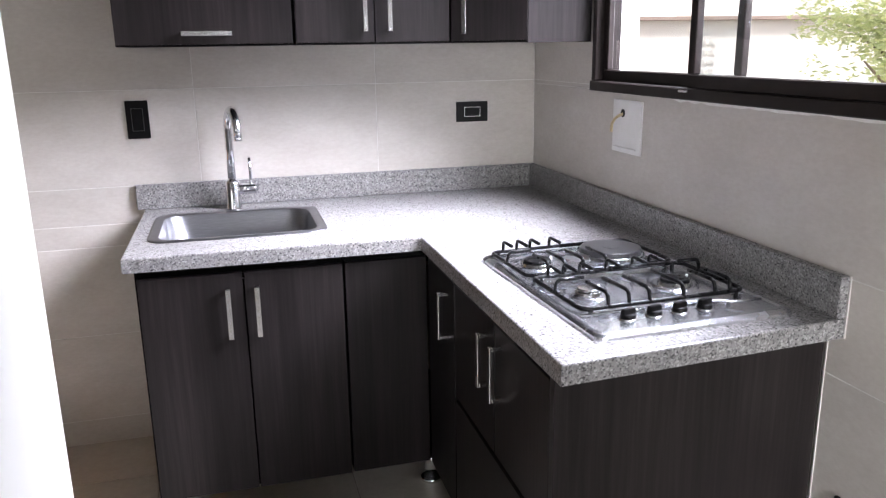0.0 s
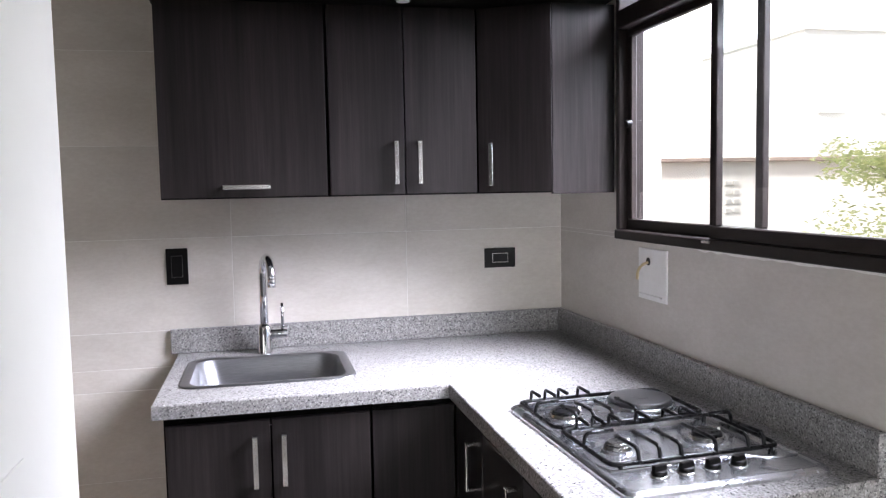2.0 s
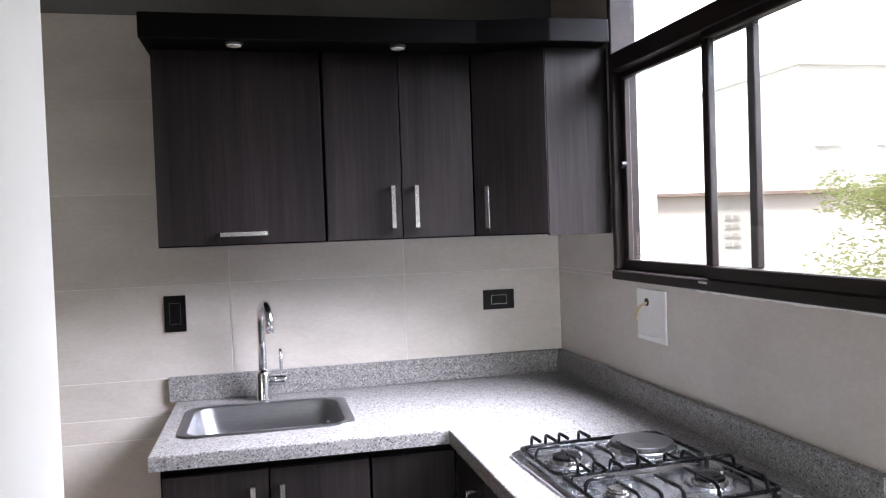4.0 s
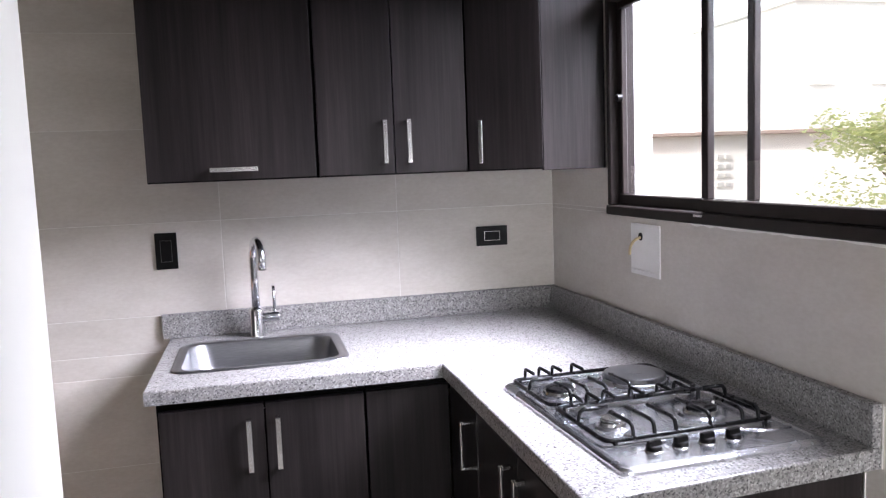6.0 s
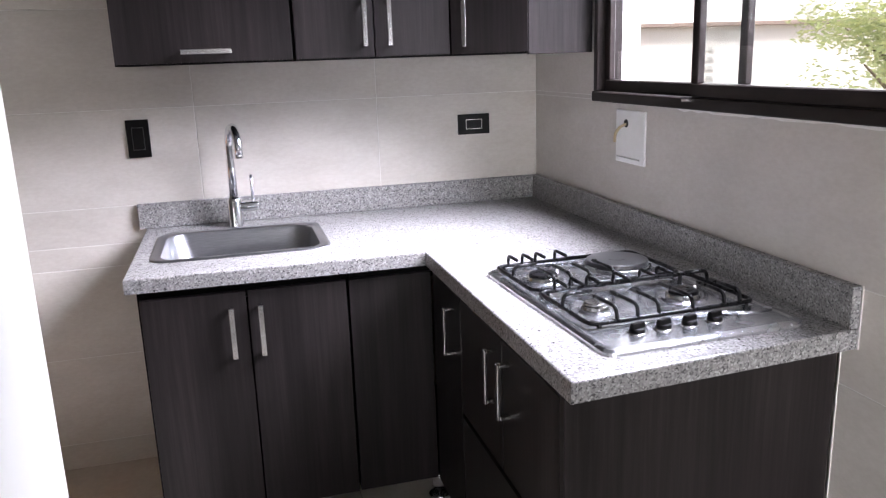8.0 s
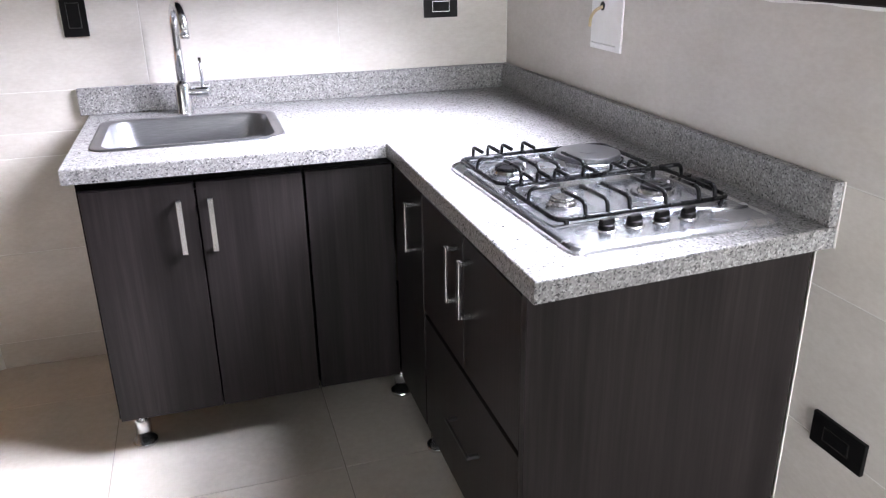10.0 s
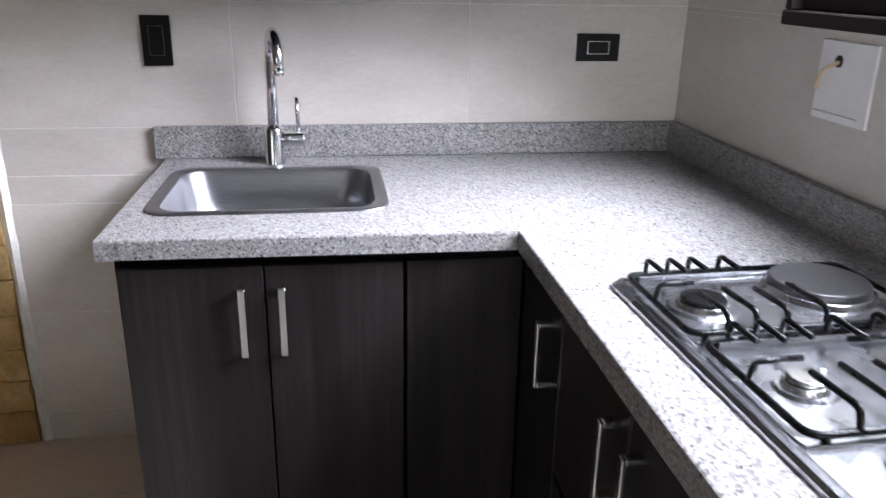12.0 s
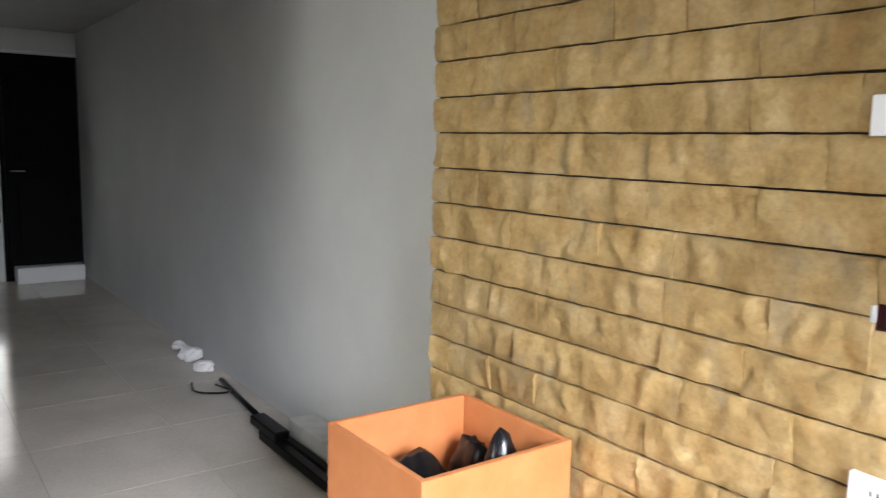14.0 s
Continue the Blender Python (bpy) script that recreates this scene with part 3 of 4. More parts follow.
part("backsplash", box(-1.41, -0.022, -0.021, -0.001, CT + 0.0005, 0.911, 0.0015), GRANITE, worktop)
part("backsplash", box(-0.021, -0.001, -1.587, -0.001, CT + 0.0005, 0.911, 0.0015), GRANITE, worktop)

bm = box(-0.0025, -0.0005, -1.5505, -1.5485, 0.0, CT_LOW - 0.001)
# Upper strip paints the lit tile edge beside the backsplash; lower one is caulk
box(-0.0025, -0.0005, -1.5905, -1.5885, CT_LOW - 0.001, 0.911, bm=bm)
setting("trim_caulk", bm, GROUT, "thin white caulk at the cabinet end, painted lit tile edge above", "trim")

# ---- wall cabinets ----
UB, UT, UF = 1.35, 1.931, -0.352
def upper_body(b, x0, x1):
    box(x0, x0 + 0.016, UF + 0.018, -0.004, UB, UT, 0.001, b)
    box(x1 - 0.016, x1, UF + 0.018, -0.004, UB, UT, 0.001, b)
    box(x0 + 0.016, x1 - 0.016, UF + 0.018, -0.004, UB, UB + 0.016, 0.001, b)
    box(x0 + 0.016, x1 - 0.016, UF + 0.018, -0.004, UT - 0.016, UT, 0.001, b)
    box(x0 + 0.016, x1 - 0.016, -0.012, -0.004, UB + 0.016, UT - 0.016, 0, b)
    return b


flap_unit = thing("wall_cabinet", (-1.13, -0.19, UB), "dark wood laminate wall cabinet with one lift-up flap", "cabinet", "wall cabinets")
part("body", upper_body(bmesh.new(), -1.382, -0.893), EDGE, flap_unit)
d = part("flap", box(-1.380, -0.896, UF, UF + 0.017, UB + 0.004, UT - 0.002, 0.0012), LAMINATE, flap_unit)
b = box(-1.204, -1.066, UF - 0.028, UF - 0.022, 1.377, 1.391, 0.0012)
for x in (-1.204, -1.075):
    box(x, x + 0.009, UF - 0.022, UF, 1.380, 1.389, 0.0008, b)
part("handle", b, NICKEL, d, "satin metal bar handle")
pair_unit = thing("wall_cabinet", (-0.66, -0.19, UB), "dark wood laminate wall cabinet with two doors", "cabinet", "wall cabinets")
part("body", upper_body(bmesh.new(), -0.888, -0.421), EDGE, pair_unit)
for x0, x1, hx in ((-0.886, -0.655, -0.684), (-0.651, -0.422, -0.610)):
    d = part("door", box(x0, x1, UF, UF + 0.017, UB + 0.004, UT - 0.002, 0.0012), LAMINATE, pair_unit)
    handle_v(d, hx, UF, 1.385, 1.518, 0, -1)


# corner unit: a slanted door, then an end panel that meets the window
A, B_ = (-0.416, UF), (-0.213, -0.468)
corner_top = thing("corner_wall_cabinet", (-0.2, -0.22, UB), "dark wood laminate corner wall cabinet with a slanted door", "cabinet", "wall cabinets")
part("body", prism([(-0.420, -0.004), (-0.420, UF + 0.014), (-0.222, -0.448), (-0.006, -0.448), (-0.006, -0.004)], UB, UT, 0.001), EDGE, corner_top)
dx, dy = B_[0] - A[0], B_[1] - A[1]
ln = math.hypot(dx, dy)
nx, ny = dy / ln, -dx / ln
d = part("door", prism([A, B_, (B_[0] - nx * 0.017, B_[1] - ny * 0.017), (A[0] - nx * 0.017, A[1] - ny * 0.017)], UB + 0.004, UT - 0.002), LAMINATE, corner_top)
hx, hy = A[0] + dx * 0.19, A[1] + dy * 0.19
b = box(-0.007, 0.007, -0.028, -0.022, 1.375, 1.508, 0.0012)
for z in (1.375, 1.499):
    box(-0.005, 0.005, -0.022, 0, z, z + 0.009, 0.0008, b)
b.transform(Matrix.Translation((hx, hy, 0)) @ Matrix.Rotation(math.atan2(dy, dx), 4, "Z"))
part("handle", b, NICKEL, d, "satin metal bar handle")
part("end_panel", box(-0.211, -0.004, -0.469, -0.453, UB - 0.004, UT - 0.002, 0.0012), LAMINATE, corner_top)

cornice = thing("cornice", (-0.7, -0.25, UT), "black cornice board with small spotlights over the wall cabinets", "cornice")
part("board", prism([(-1.395, -0.003), (-1.395, -0.475), (-0.43, -0.475), (-0.215, -0.530), (-0.022, -0.530), (-0.022, -0.003)], UT + 0.002, 2.005, 0.003), EDGE, cornice)
for x in (-1.14, -0.665):
    s = part("spotlight", cyl((x, -0.437, UT + 0.006), (x, -0.437, UT - 0.006), 0.024, seg=24, bevel=0.002), BEZEL, cornice, "unlit chrome spotlight", True)
    part("lens", cyl((x, -0.437, UT - 0.004), (x, -0.437, UT - 0.009), 0.020, seg=20), PLATE, s)

# ---- sink and tap ----
sink = thing("sink", (-1.09, -0.34, CT), "brushed steel inset sink with rounded corners", "sink")
def ring(inset, z, r, grow=0.0):
    return [(x, y, z) for x, y in rounded(SX0 + inset, SX1 - inset, SY0 + inset, SY1 - inset, r)]
rim = loft([ring(0, CT + 0.0004, 0.058), ring(0.001, CT + 0.003, 0.057), ring(0.005, CT + 0.0045, 0.054), ring(0.022, CT + 0.004, 0.044),
            ring(0.028, CT + 0.001, 0.055)], cap=False)
part("rim", rim, STEEL, sink, smooth=True)
bowl = loft([ring(0.0279, CT + 0.001, 0.055), ring(0.031, CT - 0.010, 0.066), ring(0.038, CT - 0.07, 0.078), ring(0.052, CT - 0.118, 0.082),
             ring(0.078, CT - 0.141, 0.072), ring(0.11, CT - 0.147, 0.06), ring(0.17, CT - 0.150, 0.03)])
part("bowl", bowl, STEEL, sink, smooth=True)
drain = part("drain", cyl((-1.08, -0.35, CT - 0.150), (-1.08, -0.35, CT - 0.144), 0.045, seg=28, bevel=0.002), CHROME, sink)
part("strainer", cyl((-1.08, -0.35, CT - 0.144), (-1.08, -0.35, CT - 0.138), 0.022, 0.016, seg=20), CHROME, drain)

TX, TY = -1.100, -0.100
tap = thing("tap", (TX, TY, CT), "chrome gooseneck tap with a side lever", "tap")
body = loft([[(TX + r * math.cos(a), TY + r * math.sin(a), z) for a in [2 * math.pi * k / 24 for k in range(24)]]
             for r, z in ((0.026, CT + 0.0005), (0.026, CT + 0.004), (0.0250, CT + 0.007), (0.0242, CT + 0.088), (0.0205, CT + 0.095), (0.0135, CT + 0.101), (0.012, CT + 0.105))])
part("body", body, CHROME, tap, smooth=True)
ux, uy = 0.22, -0.975
pts = [(TX, TY, CT + 0.10), (TX, TY, CT + 0.20)]
R = 0.062
for k in range(1, 15):
    a = radians(180 - k * 180 / 14)
    pts.append((TX + ux * R * (1 + math.cos(a)), TY + uy * R * (1 + math.cos(a)), CT + 0.264 + R * math.sin(a)))
pts.insert(2, (TX, TY, CT + 0.264))
ex, ey = TX + ux * 2 * R, TY + uy * 2 * R
pts.append((ex, ey, CT + 0.245))
part("spout", tube(pts, 0.0132, 16), CHROME, tap, smooth=True)
part("aerator", cyl((ex, ey, CT + 0.247), (ex, ey, CT + 0.236), 0.0136, seg=20, bevel=0.001), CHROME, tap, smooth=True)
arm = part("lever_hub", cyl((TX + 0.015, TY, CT + 0.064), (TX + 0.075, TY, CT + 0.064), 0.0185, seg=20, bevel=0.002), CHROME, tap, smooth=True)
part("collar", cyl((TX + 0.036, TY, CT + 0.064), (TX + 0.041, TY, CT + 0.064), 0.0198, seg=20, bevel=0.001), CHROME, arm, smooth=True)
part("lever", tube([(TX + 0.06, TY, CT + 0.07), (TX + 0.06, TY - 0.001, CT + 0.12), (TX + 0.059, TY - 0.003, CT + 0.168)], 0.0055, 12), CHROME, tap, smooth=True)

# ---- hob ----
GX0, GX1, GY0, GY1 = -0.515, -0.086, -1.552, -0.957
hob = thing("gas_hob", (-0.29, -1.23, CT), "stainless steel hob with three gas burners and a hotplate", "hob")
def hring(i, z, r, y0=GY0, y1=GY1, x0=GX0, x1=GX1):
    return [(x, y, z) for x, y in rounded(x0 + i, x1 - i, y0 + i, y1 - i, r)]
PAN = CT + 0.006
tray = loft([hring(0, CT + 0.0004, 0.025), hring(0.001, CT + 0.006, 0.024), hring(0.006, CT + 0.0105, 0.022), hring(0.013, CT + 0.0115, 0.02), hring(0.017, CT + 0.0105, 0.02),
             hring(0.020, CT + 0.0095, 0.02), hring(0.021, CT + 0.0095, 0.02, GY0 + 0.108), hring(0.028, PAN + 0.001, 0.03, GY0 + 0.108), hring(0.034, PAN, 0.03, GY0 + 0.108)])
part("tray", tray, HOB_STEEL, hob, smooth=False)


def burner(x, y, r, cap_mat):
    b = part("burner", cyl((x, y, PAN), (x, y, PAN + 0.004), r * 1.5, r * 1.35, seg=32), HOB_STEEL, hob)
    part("ring", cyl((x, y, PAN + 0.004), (x, y, PAN + 0.0115), r * 1.12, r * 1.02, seg=32, bevel=0.001), NICKEL, b)
    part("cap", cyl((x, y, PAN + 0.012), (x, y, PAN + 0.0175), r * 0.96, r * 0.88, seg=32, bevel=0.002), cap_mat, b)
    part("igniter", cyl((x + r * 1.2, y + r * 0.5, PAN), (x + r * 1.2, y + r * 0.5, PAN + 0.016), 0.003, seg=10), PLATE, b)


burner(-0.416, -1.082, 0.036, IRON)
burner(-0.412, -1.322, 0.026, NICKEL)
burner(-0.205, -1.322, 0.034, IRON)
plate = part("hotplate", cyl((-0.203, -1.046, PAN + 0.008), (-0.203, -1.046, PAN + 0.020), 0.076, 0.074, seg=48, bevel=0.003), CAST, hob, "dark round electric hotplate")
part("hotplate_rim", cyl((-0.203, -1.046, PAN), (-0.203, -1.046, PAN + 0.009), 0.086, 0.081, seg=48, bevel=0.002), HOB_STEEL, plate)
part("hotplate_centre", cyl((-0.203, -1.046, PAN + 0.020), (-0.203, -1.046, PAN + 0.0206), 0.02, seg=24), CAST, plate)
RAIL, TOP = PAN + 0.014, PAN + 0.040


def grate(x0, x1, y0, y1, back, front, side):
    """Rod frame with fingers; back and front list (x, reach) of the fingers from those rails, side lists (y, from x, to x)."""
    g = part("grate", tube(bend([((x0 + x1) / 2, y1, RAIL), (x1, y1, RAIL), (x1, y0, RAIL), (x0, y0, RAIL), (x0, y1, RAIL), ((x0 + x1) / 2, y1, RAIL)], 0.022, 5), 0.0048, 8),
             IRON, hob, "black enamelled wire pan support", True)
    for x, reach in back:
        part("finger", tube(bend([(x, y1, RAIL), (x, y1 - 0.004, TOP), (x, y1 - reach, TOP)], 0.008), 0.0043, 7), IRON, g, smooth=True)
    for x, reach in front:
        part("finger", tube(bend([(x, y0, RAIL), (x, y0 + 0.004, TOP), (x - 0.004, y0 + reach, TOP)], 0.012), 0.0043, 7), IRON, g, smooth=True)
    for y, xa, xb in side:
        part("finger", tube(bend([(xa, y, RAIL), (xa + (0.004 if xb > xa else -0.004), y, TOP), (xb, y, TOP)], 0.012), 0.0043, 7), IRON, g, smooth=True)
    for x in (x0 + 0.02, x1 - 0.02):
        for y in (y0, y1):
            part("stud", cyl((x, y, PAN), (x, y, RAIL), 0.005, seg=10), IRON, g)


grate(-0.492, -0.125, -1.192, -0.976, [(-0.46, 0.055), (-0.424, 0.062), (-0.389, 0.055), (-0.337, 0.062)],
      [(-0.44, 0.075), (-0.399, 0.085), (-0.353, 0.08), (-0.295, 0.09)], [(-1.08, -0.492, -0.434)])
grate(-0.486, -0.117, -1.435, -1.211, [(-0.45, 0.06), (-0.414, 0.065), (-0.375, 0.06), (-0.309, 0.075), (-0.243, 0.06), (-0.201, 0.065)],
      [(-0.428, 0.085), (-0.383, 0.095), (-0.337, 0.095), (-0.261, 0.11), (-0.188, 0.085), (-0.152, 0.09)],
      [(-1.319, -0.486, -0.421), (-1.283, -0.117, -0.174)])
part("cross_bar", tube([(-0.334, -1.283, TOP), (-0.208, -1.283, TOP)], 0.0043, 7), IRON, hob, smooth=True)
for x in (-0.413, -0.357, -0.301, -0.245):
    y, z = -1.482, CT + 0.0095
    k = part("knob", cyl((x, y, z + 0.003), (x, y, z + 0.011), 0.0158, 0.0138, seg=24, bevel=0.0018), BLACK, hob, "black plastic control knob", True)
    part("knob_ring", cyl((x, y, z - 0.0005), (x, y, z + 0.003), 0.0182, 0.0172, seg=28, bevel=0.0008), CHROME, k, "thin chrome ring", True)
    grip = loft([[(w * sx, d * sy, h) for sx, sy in ((-1, -1), (1, -1), (1, 1), (-1, 1))]
                 for w, d, h in ((0.0142, 0.0058, 0.0108), (0.0146, 0.0056, 0.015), (0.0136, 0.0046, 0.0205))])
    bmesh.ops.bevel(grip, geom=list(grip.edges), offset=0.0009, segments=2, affect="EDGES")
    grip.transform(Matrix.Translation((x, y, z)) @ Matrix.Rotation(radians(12), 4, "Z"))
    part("grip", grip, BLACK, k)
part("ridge", tube(bend([(-0.49, -1.440, CT + 0.0095), (-0.20, -1.440, CT + 0.0095), (-0.165, -1.470, CT + 0.0095), (-0.105, -1.470, CT + 0.0095)], 0.03, 6), 0.0032, 8), HOB_STEEL, hob, smooth=True)
hob.rotation_euler[2] = radians(2.5)

# ---- wall fittings ----
def switch_plate(name, m, w, h, label, slots):
    """Black plate in the local xz plane, facing -y."""
    t = thing(name, (0, 0, 0), label, "socket" if "socket" in name else "switch", "black wall plates")
    part("plate", box(-w / 2, w / 2, -0.009, 0, -h / 2, h / 2, 0.002, seg=2), BLACK, t)
    ww, hh = slots
    b = box(-ww / 2, ww / 2, -0.0105, -0.0092, hh / 2 - 0.0015, hh / 2, 0)
    box(-ww / 2, ww / 2, -0.0105, -0.0092, -hh / 2, -hh / 2 + 0.0015, 0, b)
    box(-ww / 2, -ww / 2 + 0.0015, -0.0105, -0.0092, -hh / 2 + 0.0015, hh / 2 - 0.0015, 0, b)
    box(ww / 2 - 0.0015, ww / 2, -0.0105, -0.0092, -hh / 2 + 0.0015, hh / 2 - 0.0015, 0, b)
    part("bezel", b, NICKEL if name == "socket" else BEZEL, t, "thin silver outline")
    part("insert", box(-ww / 2 + 0.002, ww / 2 - 0.002, -0.012, -0.009, -hh / 2 + 0.002, hh / 2 - 0.002, 0.001), BLACK, t)
    for c in t.children:
        c.matrix_parent_inverse = Matrix.Identity(4)
    t.matrix_world = m
    return t


switch_plate("light_switch", pose(-1.380, -0.0005, 1.1235), 0.070, 0.122, "black upright light switch plate on beige tiles", (0.037, 0.073))
switch_plate("socket", pose(-0.243, -0.0005, 1.110), 0.118, 0.072, "black horizontal socket plate above the worktop", (0.060, 0.034))
switch_plate("socket", pose(-0.0005, -1.682, 0.440, 0, 0, -90), 0.125, 0.066, "black horizontal socket plate low on the tiled wall", (0.062, 0.030))

cover = thing("cover_plate", (0, -0.707, 1.1), "white cover plate with a hole and a cable end hanging out", "cover plate")
part("plate", box(-0.006, -0.0005, -0.800, -0.634, 1.034, 1.183, 0.0015), PLATE, cover)
part("hole", cyl((-0.0075, -0.695, 1.146), (-0.0055, -0.695, 1.146), 0.0115, seg=20), BLACK, cover)
part("lip", box(-0.011, -0.006, -0.775, -0.645, 1.046, 1.050, 0.001), PLATE, cover)
part("cable", tube(bend([(-0.006, -0.695, 1.144), (-0.024, -0.692, 1.137), (-0.03, -0.676, 1.119), (-0.028, -0.669, 1.093)], 0.012), 0.0042, 8), CABLE, cover, smooth=True)


def white_socket(x0, x1, z0, z1):
    t = thing("socket", ((x0 + x1) / 2, -0.02, z0), "white double socket plate on the stone cladding", "socket", "white sockets")
    p = part("plate", box(x0, x1, -0.033, -0.014, z0, z1, 0.003, seg=2), PLATE, t)
    for cx in (x0 + (x1 - x0) * 0.36, x0 + (x1 - x0) * 0.66):
        o = part("outlet", cyl((cx, -0.0335, (z0 + z1) / 2), (cx, -0.032, (z0 + z1) / 2), 0.0165, seg=20, bevel=0.0005), PLATE, p)
        for dx, dz in ((-0.006, 0.005), (0.006, 0.005), (0, -0.008)):
            part("slot", box(cx + dx - 0.0015, cx + dx + 0.0015, -0.0345, -0.0336, (z0 + z1) / 2 + dz - 0.004, (z0 + z1) / 2 + dz + 0.004), BLACK, o)


white_socket(-1.962, -1.838, 0.773, 0.838)
white_socket(-1.980, -1.852, 1.395, 1.461)
jb = thing("junction_box", (-1.9020, 0, 1.081), "open red-brown junction box sunk in the stone wall", "junction box")
# Shallow back; its dark colour carries the recess's shade
part("back", box(-1.9500, -1.8560, 0.0, 0.003, 1.079, 1.123), SHADED_RED, jb)
b = box(-1.9500, -1.8560, -0.010, 0.0, 1.079, 1.081)
box(-1.9500, -1.8560, -0.010, 0.0, 1.121, 1.123, 0, b)
box(-1.9500, -1.9480, -0.010, 0.0, 1.081, 1.121, 0, b)
box(-1.8580, -1.8560, -0.010, 0.0, 1.081, 1.121, 0, b)
part("rim", b, SHADED_RED, jb)
part("plaster_edge", box(-1.9590, -1.9505, -0.020, -0.004, 1.091, 1.121, 0.002), BOARD, jb, "chipped white plaster edge")
part("wire_stub", tube([(-1.9120, -0.001, 1.096), (-1.8970, -0.008, 1.101), (-1.9, -0.002, 1.106)], 0.003, 6), BLACK, jb)

# switch on the partition
t = thing("light_switch", (-1.257, -2.2, 1.1), "white light switch on the white partition wall", "switch")
part("plate", box(-1.257, -1.2558, -2.245, -2.175, 1.07, 1.19, 0.0004), WHITE, t)
part("rocker", prism([(-1.2558, -2.225), (-1.2558, -2.195), (-1.2538, -2.197), (-1.2548, -2.223)], 1.1, 1.16, 0.0006), WHITE, t)

# ---- orange crate and bags ----
BX0, BX1, BY0, BY1, BZ = -3.008, -2.594, -0.470, -0.042, 0.683
crate = thing("crate", ((BX0 + BX1) / 2, (BY0 + BY1) / 2, 0), "orange laminate open-topped box against the stone wall", "box")
W = 0.016
part("side_panel", box(BX0, BX1, BY0, BY0 + W, 0.0, BZ, 0.0015), ORANGE, crate)
part("side_panel", box(BX0, BX1, BY1 - W, BY1, 0.0, BZ, 0.0015), ORANGE, crate)
part("side_panel", box(BX0, BX0 + W, BY0 + W, BY1 - W, 0.0, BZ - 0.0005, 0.0015), ORANGE, crate)
part("side_panel", box(BX1 - W, BX1, BY0 + W, BY1 - W, 0.0, BZ - 0.0005, 0.0015), ORANGE, crate)
part("base", box(BX0 + W, BX1 - W, BY0 + W, BY1 - W, 0.01, 0.026), ORANGE, crate)


def crumple(cx, cy, cz, rx, ry, rz, seed, amount, sub=3):
    b2 = bmesh.new()
    bmesh.ops.create_icosphere(b2, subdivisions=sub, radius=1.0)
    off = Vector((seed * 3.1, seed * 1.7, seed * 0.9))
    for v in b2.verts:
        d = v.co.normalized()
        k = 1 + amount * (noise.noise(d * 1.9 + off) + 0.6 * abs(noise.noise(d * 4.5 + off)) + 0.25 * noise.noise(d * 10 + off))
        v.co = Vector((cx + d.x * rx * k, cy + d.y * ry * k, max(cz + d.z * rz * k, cz - rz * 0.96)))
    return b2


for cx, cy, cz, rx, ry, rz, sd in ((-2.86, -0.30, 0.31, 0.118, 0.13, 0.285, 1), (-2.71, -0.15, 0.335, 0.084, 0.086, 0.31, 2), (-2.705, -0.34, 0.305, 0.092, 0.108, 0.28, 5), (-2.865, -0.125, 0.315, 0.108, 0.065, 0.29, 6)):
    tagged(part("bin_bag", crumple(cx, cy, cz, rx, ry, rz, sd, 0.17, 4), BAG, smooth=True), "crumpled black plastic bag stuffed in the orange box", "bag", "bags in the box")

# ---- clutter along the corridor wall ----
strip = thing("floor_profile", (-4.1, 0.05, 0), "black plastic profiles lying along the corridor wall", "profile")
part("rail", box(-4.62, -3.42, 0.01, 0.055, 0.0, 0.045, 0.004), BLACK, strip)
part("rail", box(-4.55, -3.40, 0.061, 0.1, 0.0, 0.05, 0.004), BLACK, strip)
part("end_block", box(-4.70, -4.42, 0.0, 0.075, 0.051, 0.095, 0.006), BLACK, strip)
tagged(part("board", box(-4.5, -3.5, 0.105, 0.235, 0.0, 0.12, 0.004), BOARD), "pale board leaning low against the grey wall", "board")
tagged(part("rod", tube([(-5.55, 0.17, 0.014), (-4.7, 0.10, 0.014)], 0.014, 10), BLACK, smooth=True), "dark rod lying on the corridor floor", "rod")
tagged(part("wire_loop", tube(bend([(-5.6, 0.02, 0.006), (-5.35, -0.05, 0.03), (-5.2, 0.05, 0.05), (-5.3, 0.15, 0.02), (-5.5, 0.12, 0.006)], 0.08), 0.006, 8), BLACK, smooth=True),
       "loose loop of dark cable on the floor", "cable")
for x, y, r, sd in ((-6.08, 0.165, 0.075, 3), (-5.80, 0.155, 0.06, 4), (-6.36, 0.18, 0.05, 7)):
    tagged(part("crumpled_paper", crumple(x, y, r * 0.55, r, r * 0.9, r * 0.57, sd, 0.35, 3), PAPER), "crumpled white paper on the corridor floor", "paper", "crumpled papers")
# ---- outside ----
RENDER_W = clouded("pale_render", (0.86, 0.85, 0.84), (0.9, 0.89, 0.88), 0.8, 0.9, fine=8)
BRICKISH = clouded("weathered_pink_render", (0.86, 0.78, 0.75), (0.9, 0.85, 0.82), 0.9, 0.9, fine=10)
ROOF = clouded("roof_edge", (0.34, 0.25, 0.22), (0.42, 0.33, 0.29), 1.5, 0.9, fine=12)
YARD = clouded("yard_ground", (0.2, 0.19, 0.16), (0.3, 0.28, 0.24), 0.3, 0.95, fine=6)
PANE_D = clouded("far_window_pane", (0.05, 0.055, 0.06), (0.09, 0.1, 0.11), 3, 0.15)
PANE_L = clouded("pale_far_pane", (0.56, 0.52, 0.5), (0.64, 0.6, 0.58), 3, 0.4)
BARK = clouded("bark", (0.10, 0.075, 0.05), (0.17, 0.13, 0.09), 12, 0.9, relief=0.01)
GZ = -3.0
setting("ground", box(-400, 400, -400, 400, GZ - 0.5, GZ), YARD, "bare yard ground below the window", "ground")
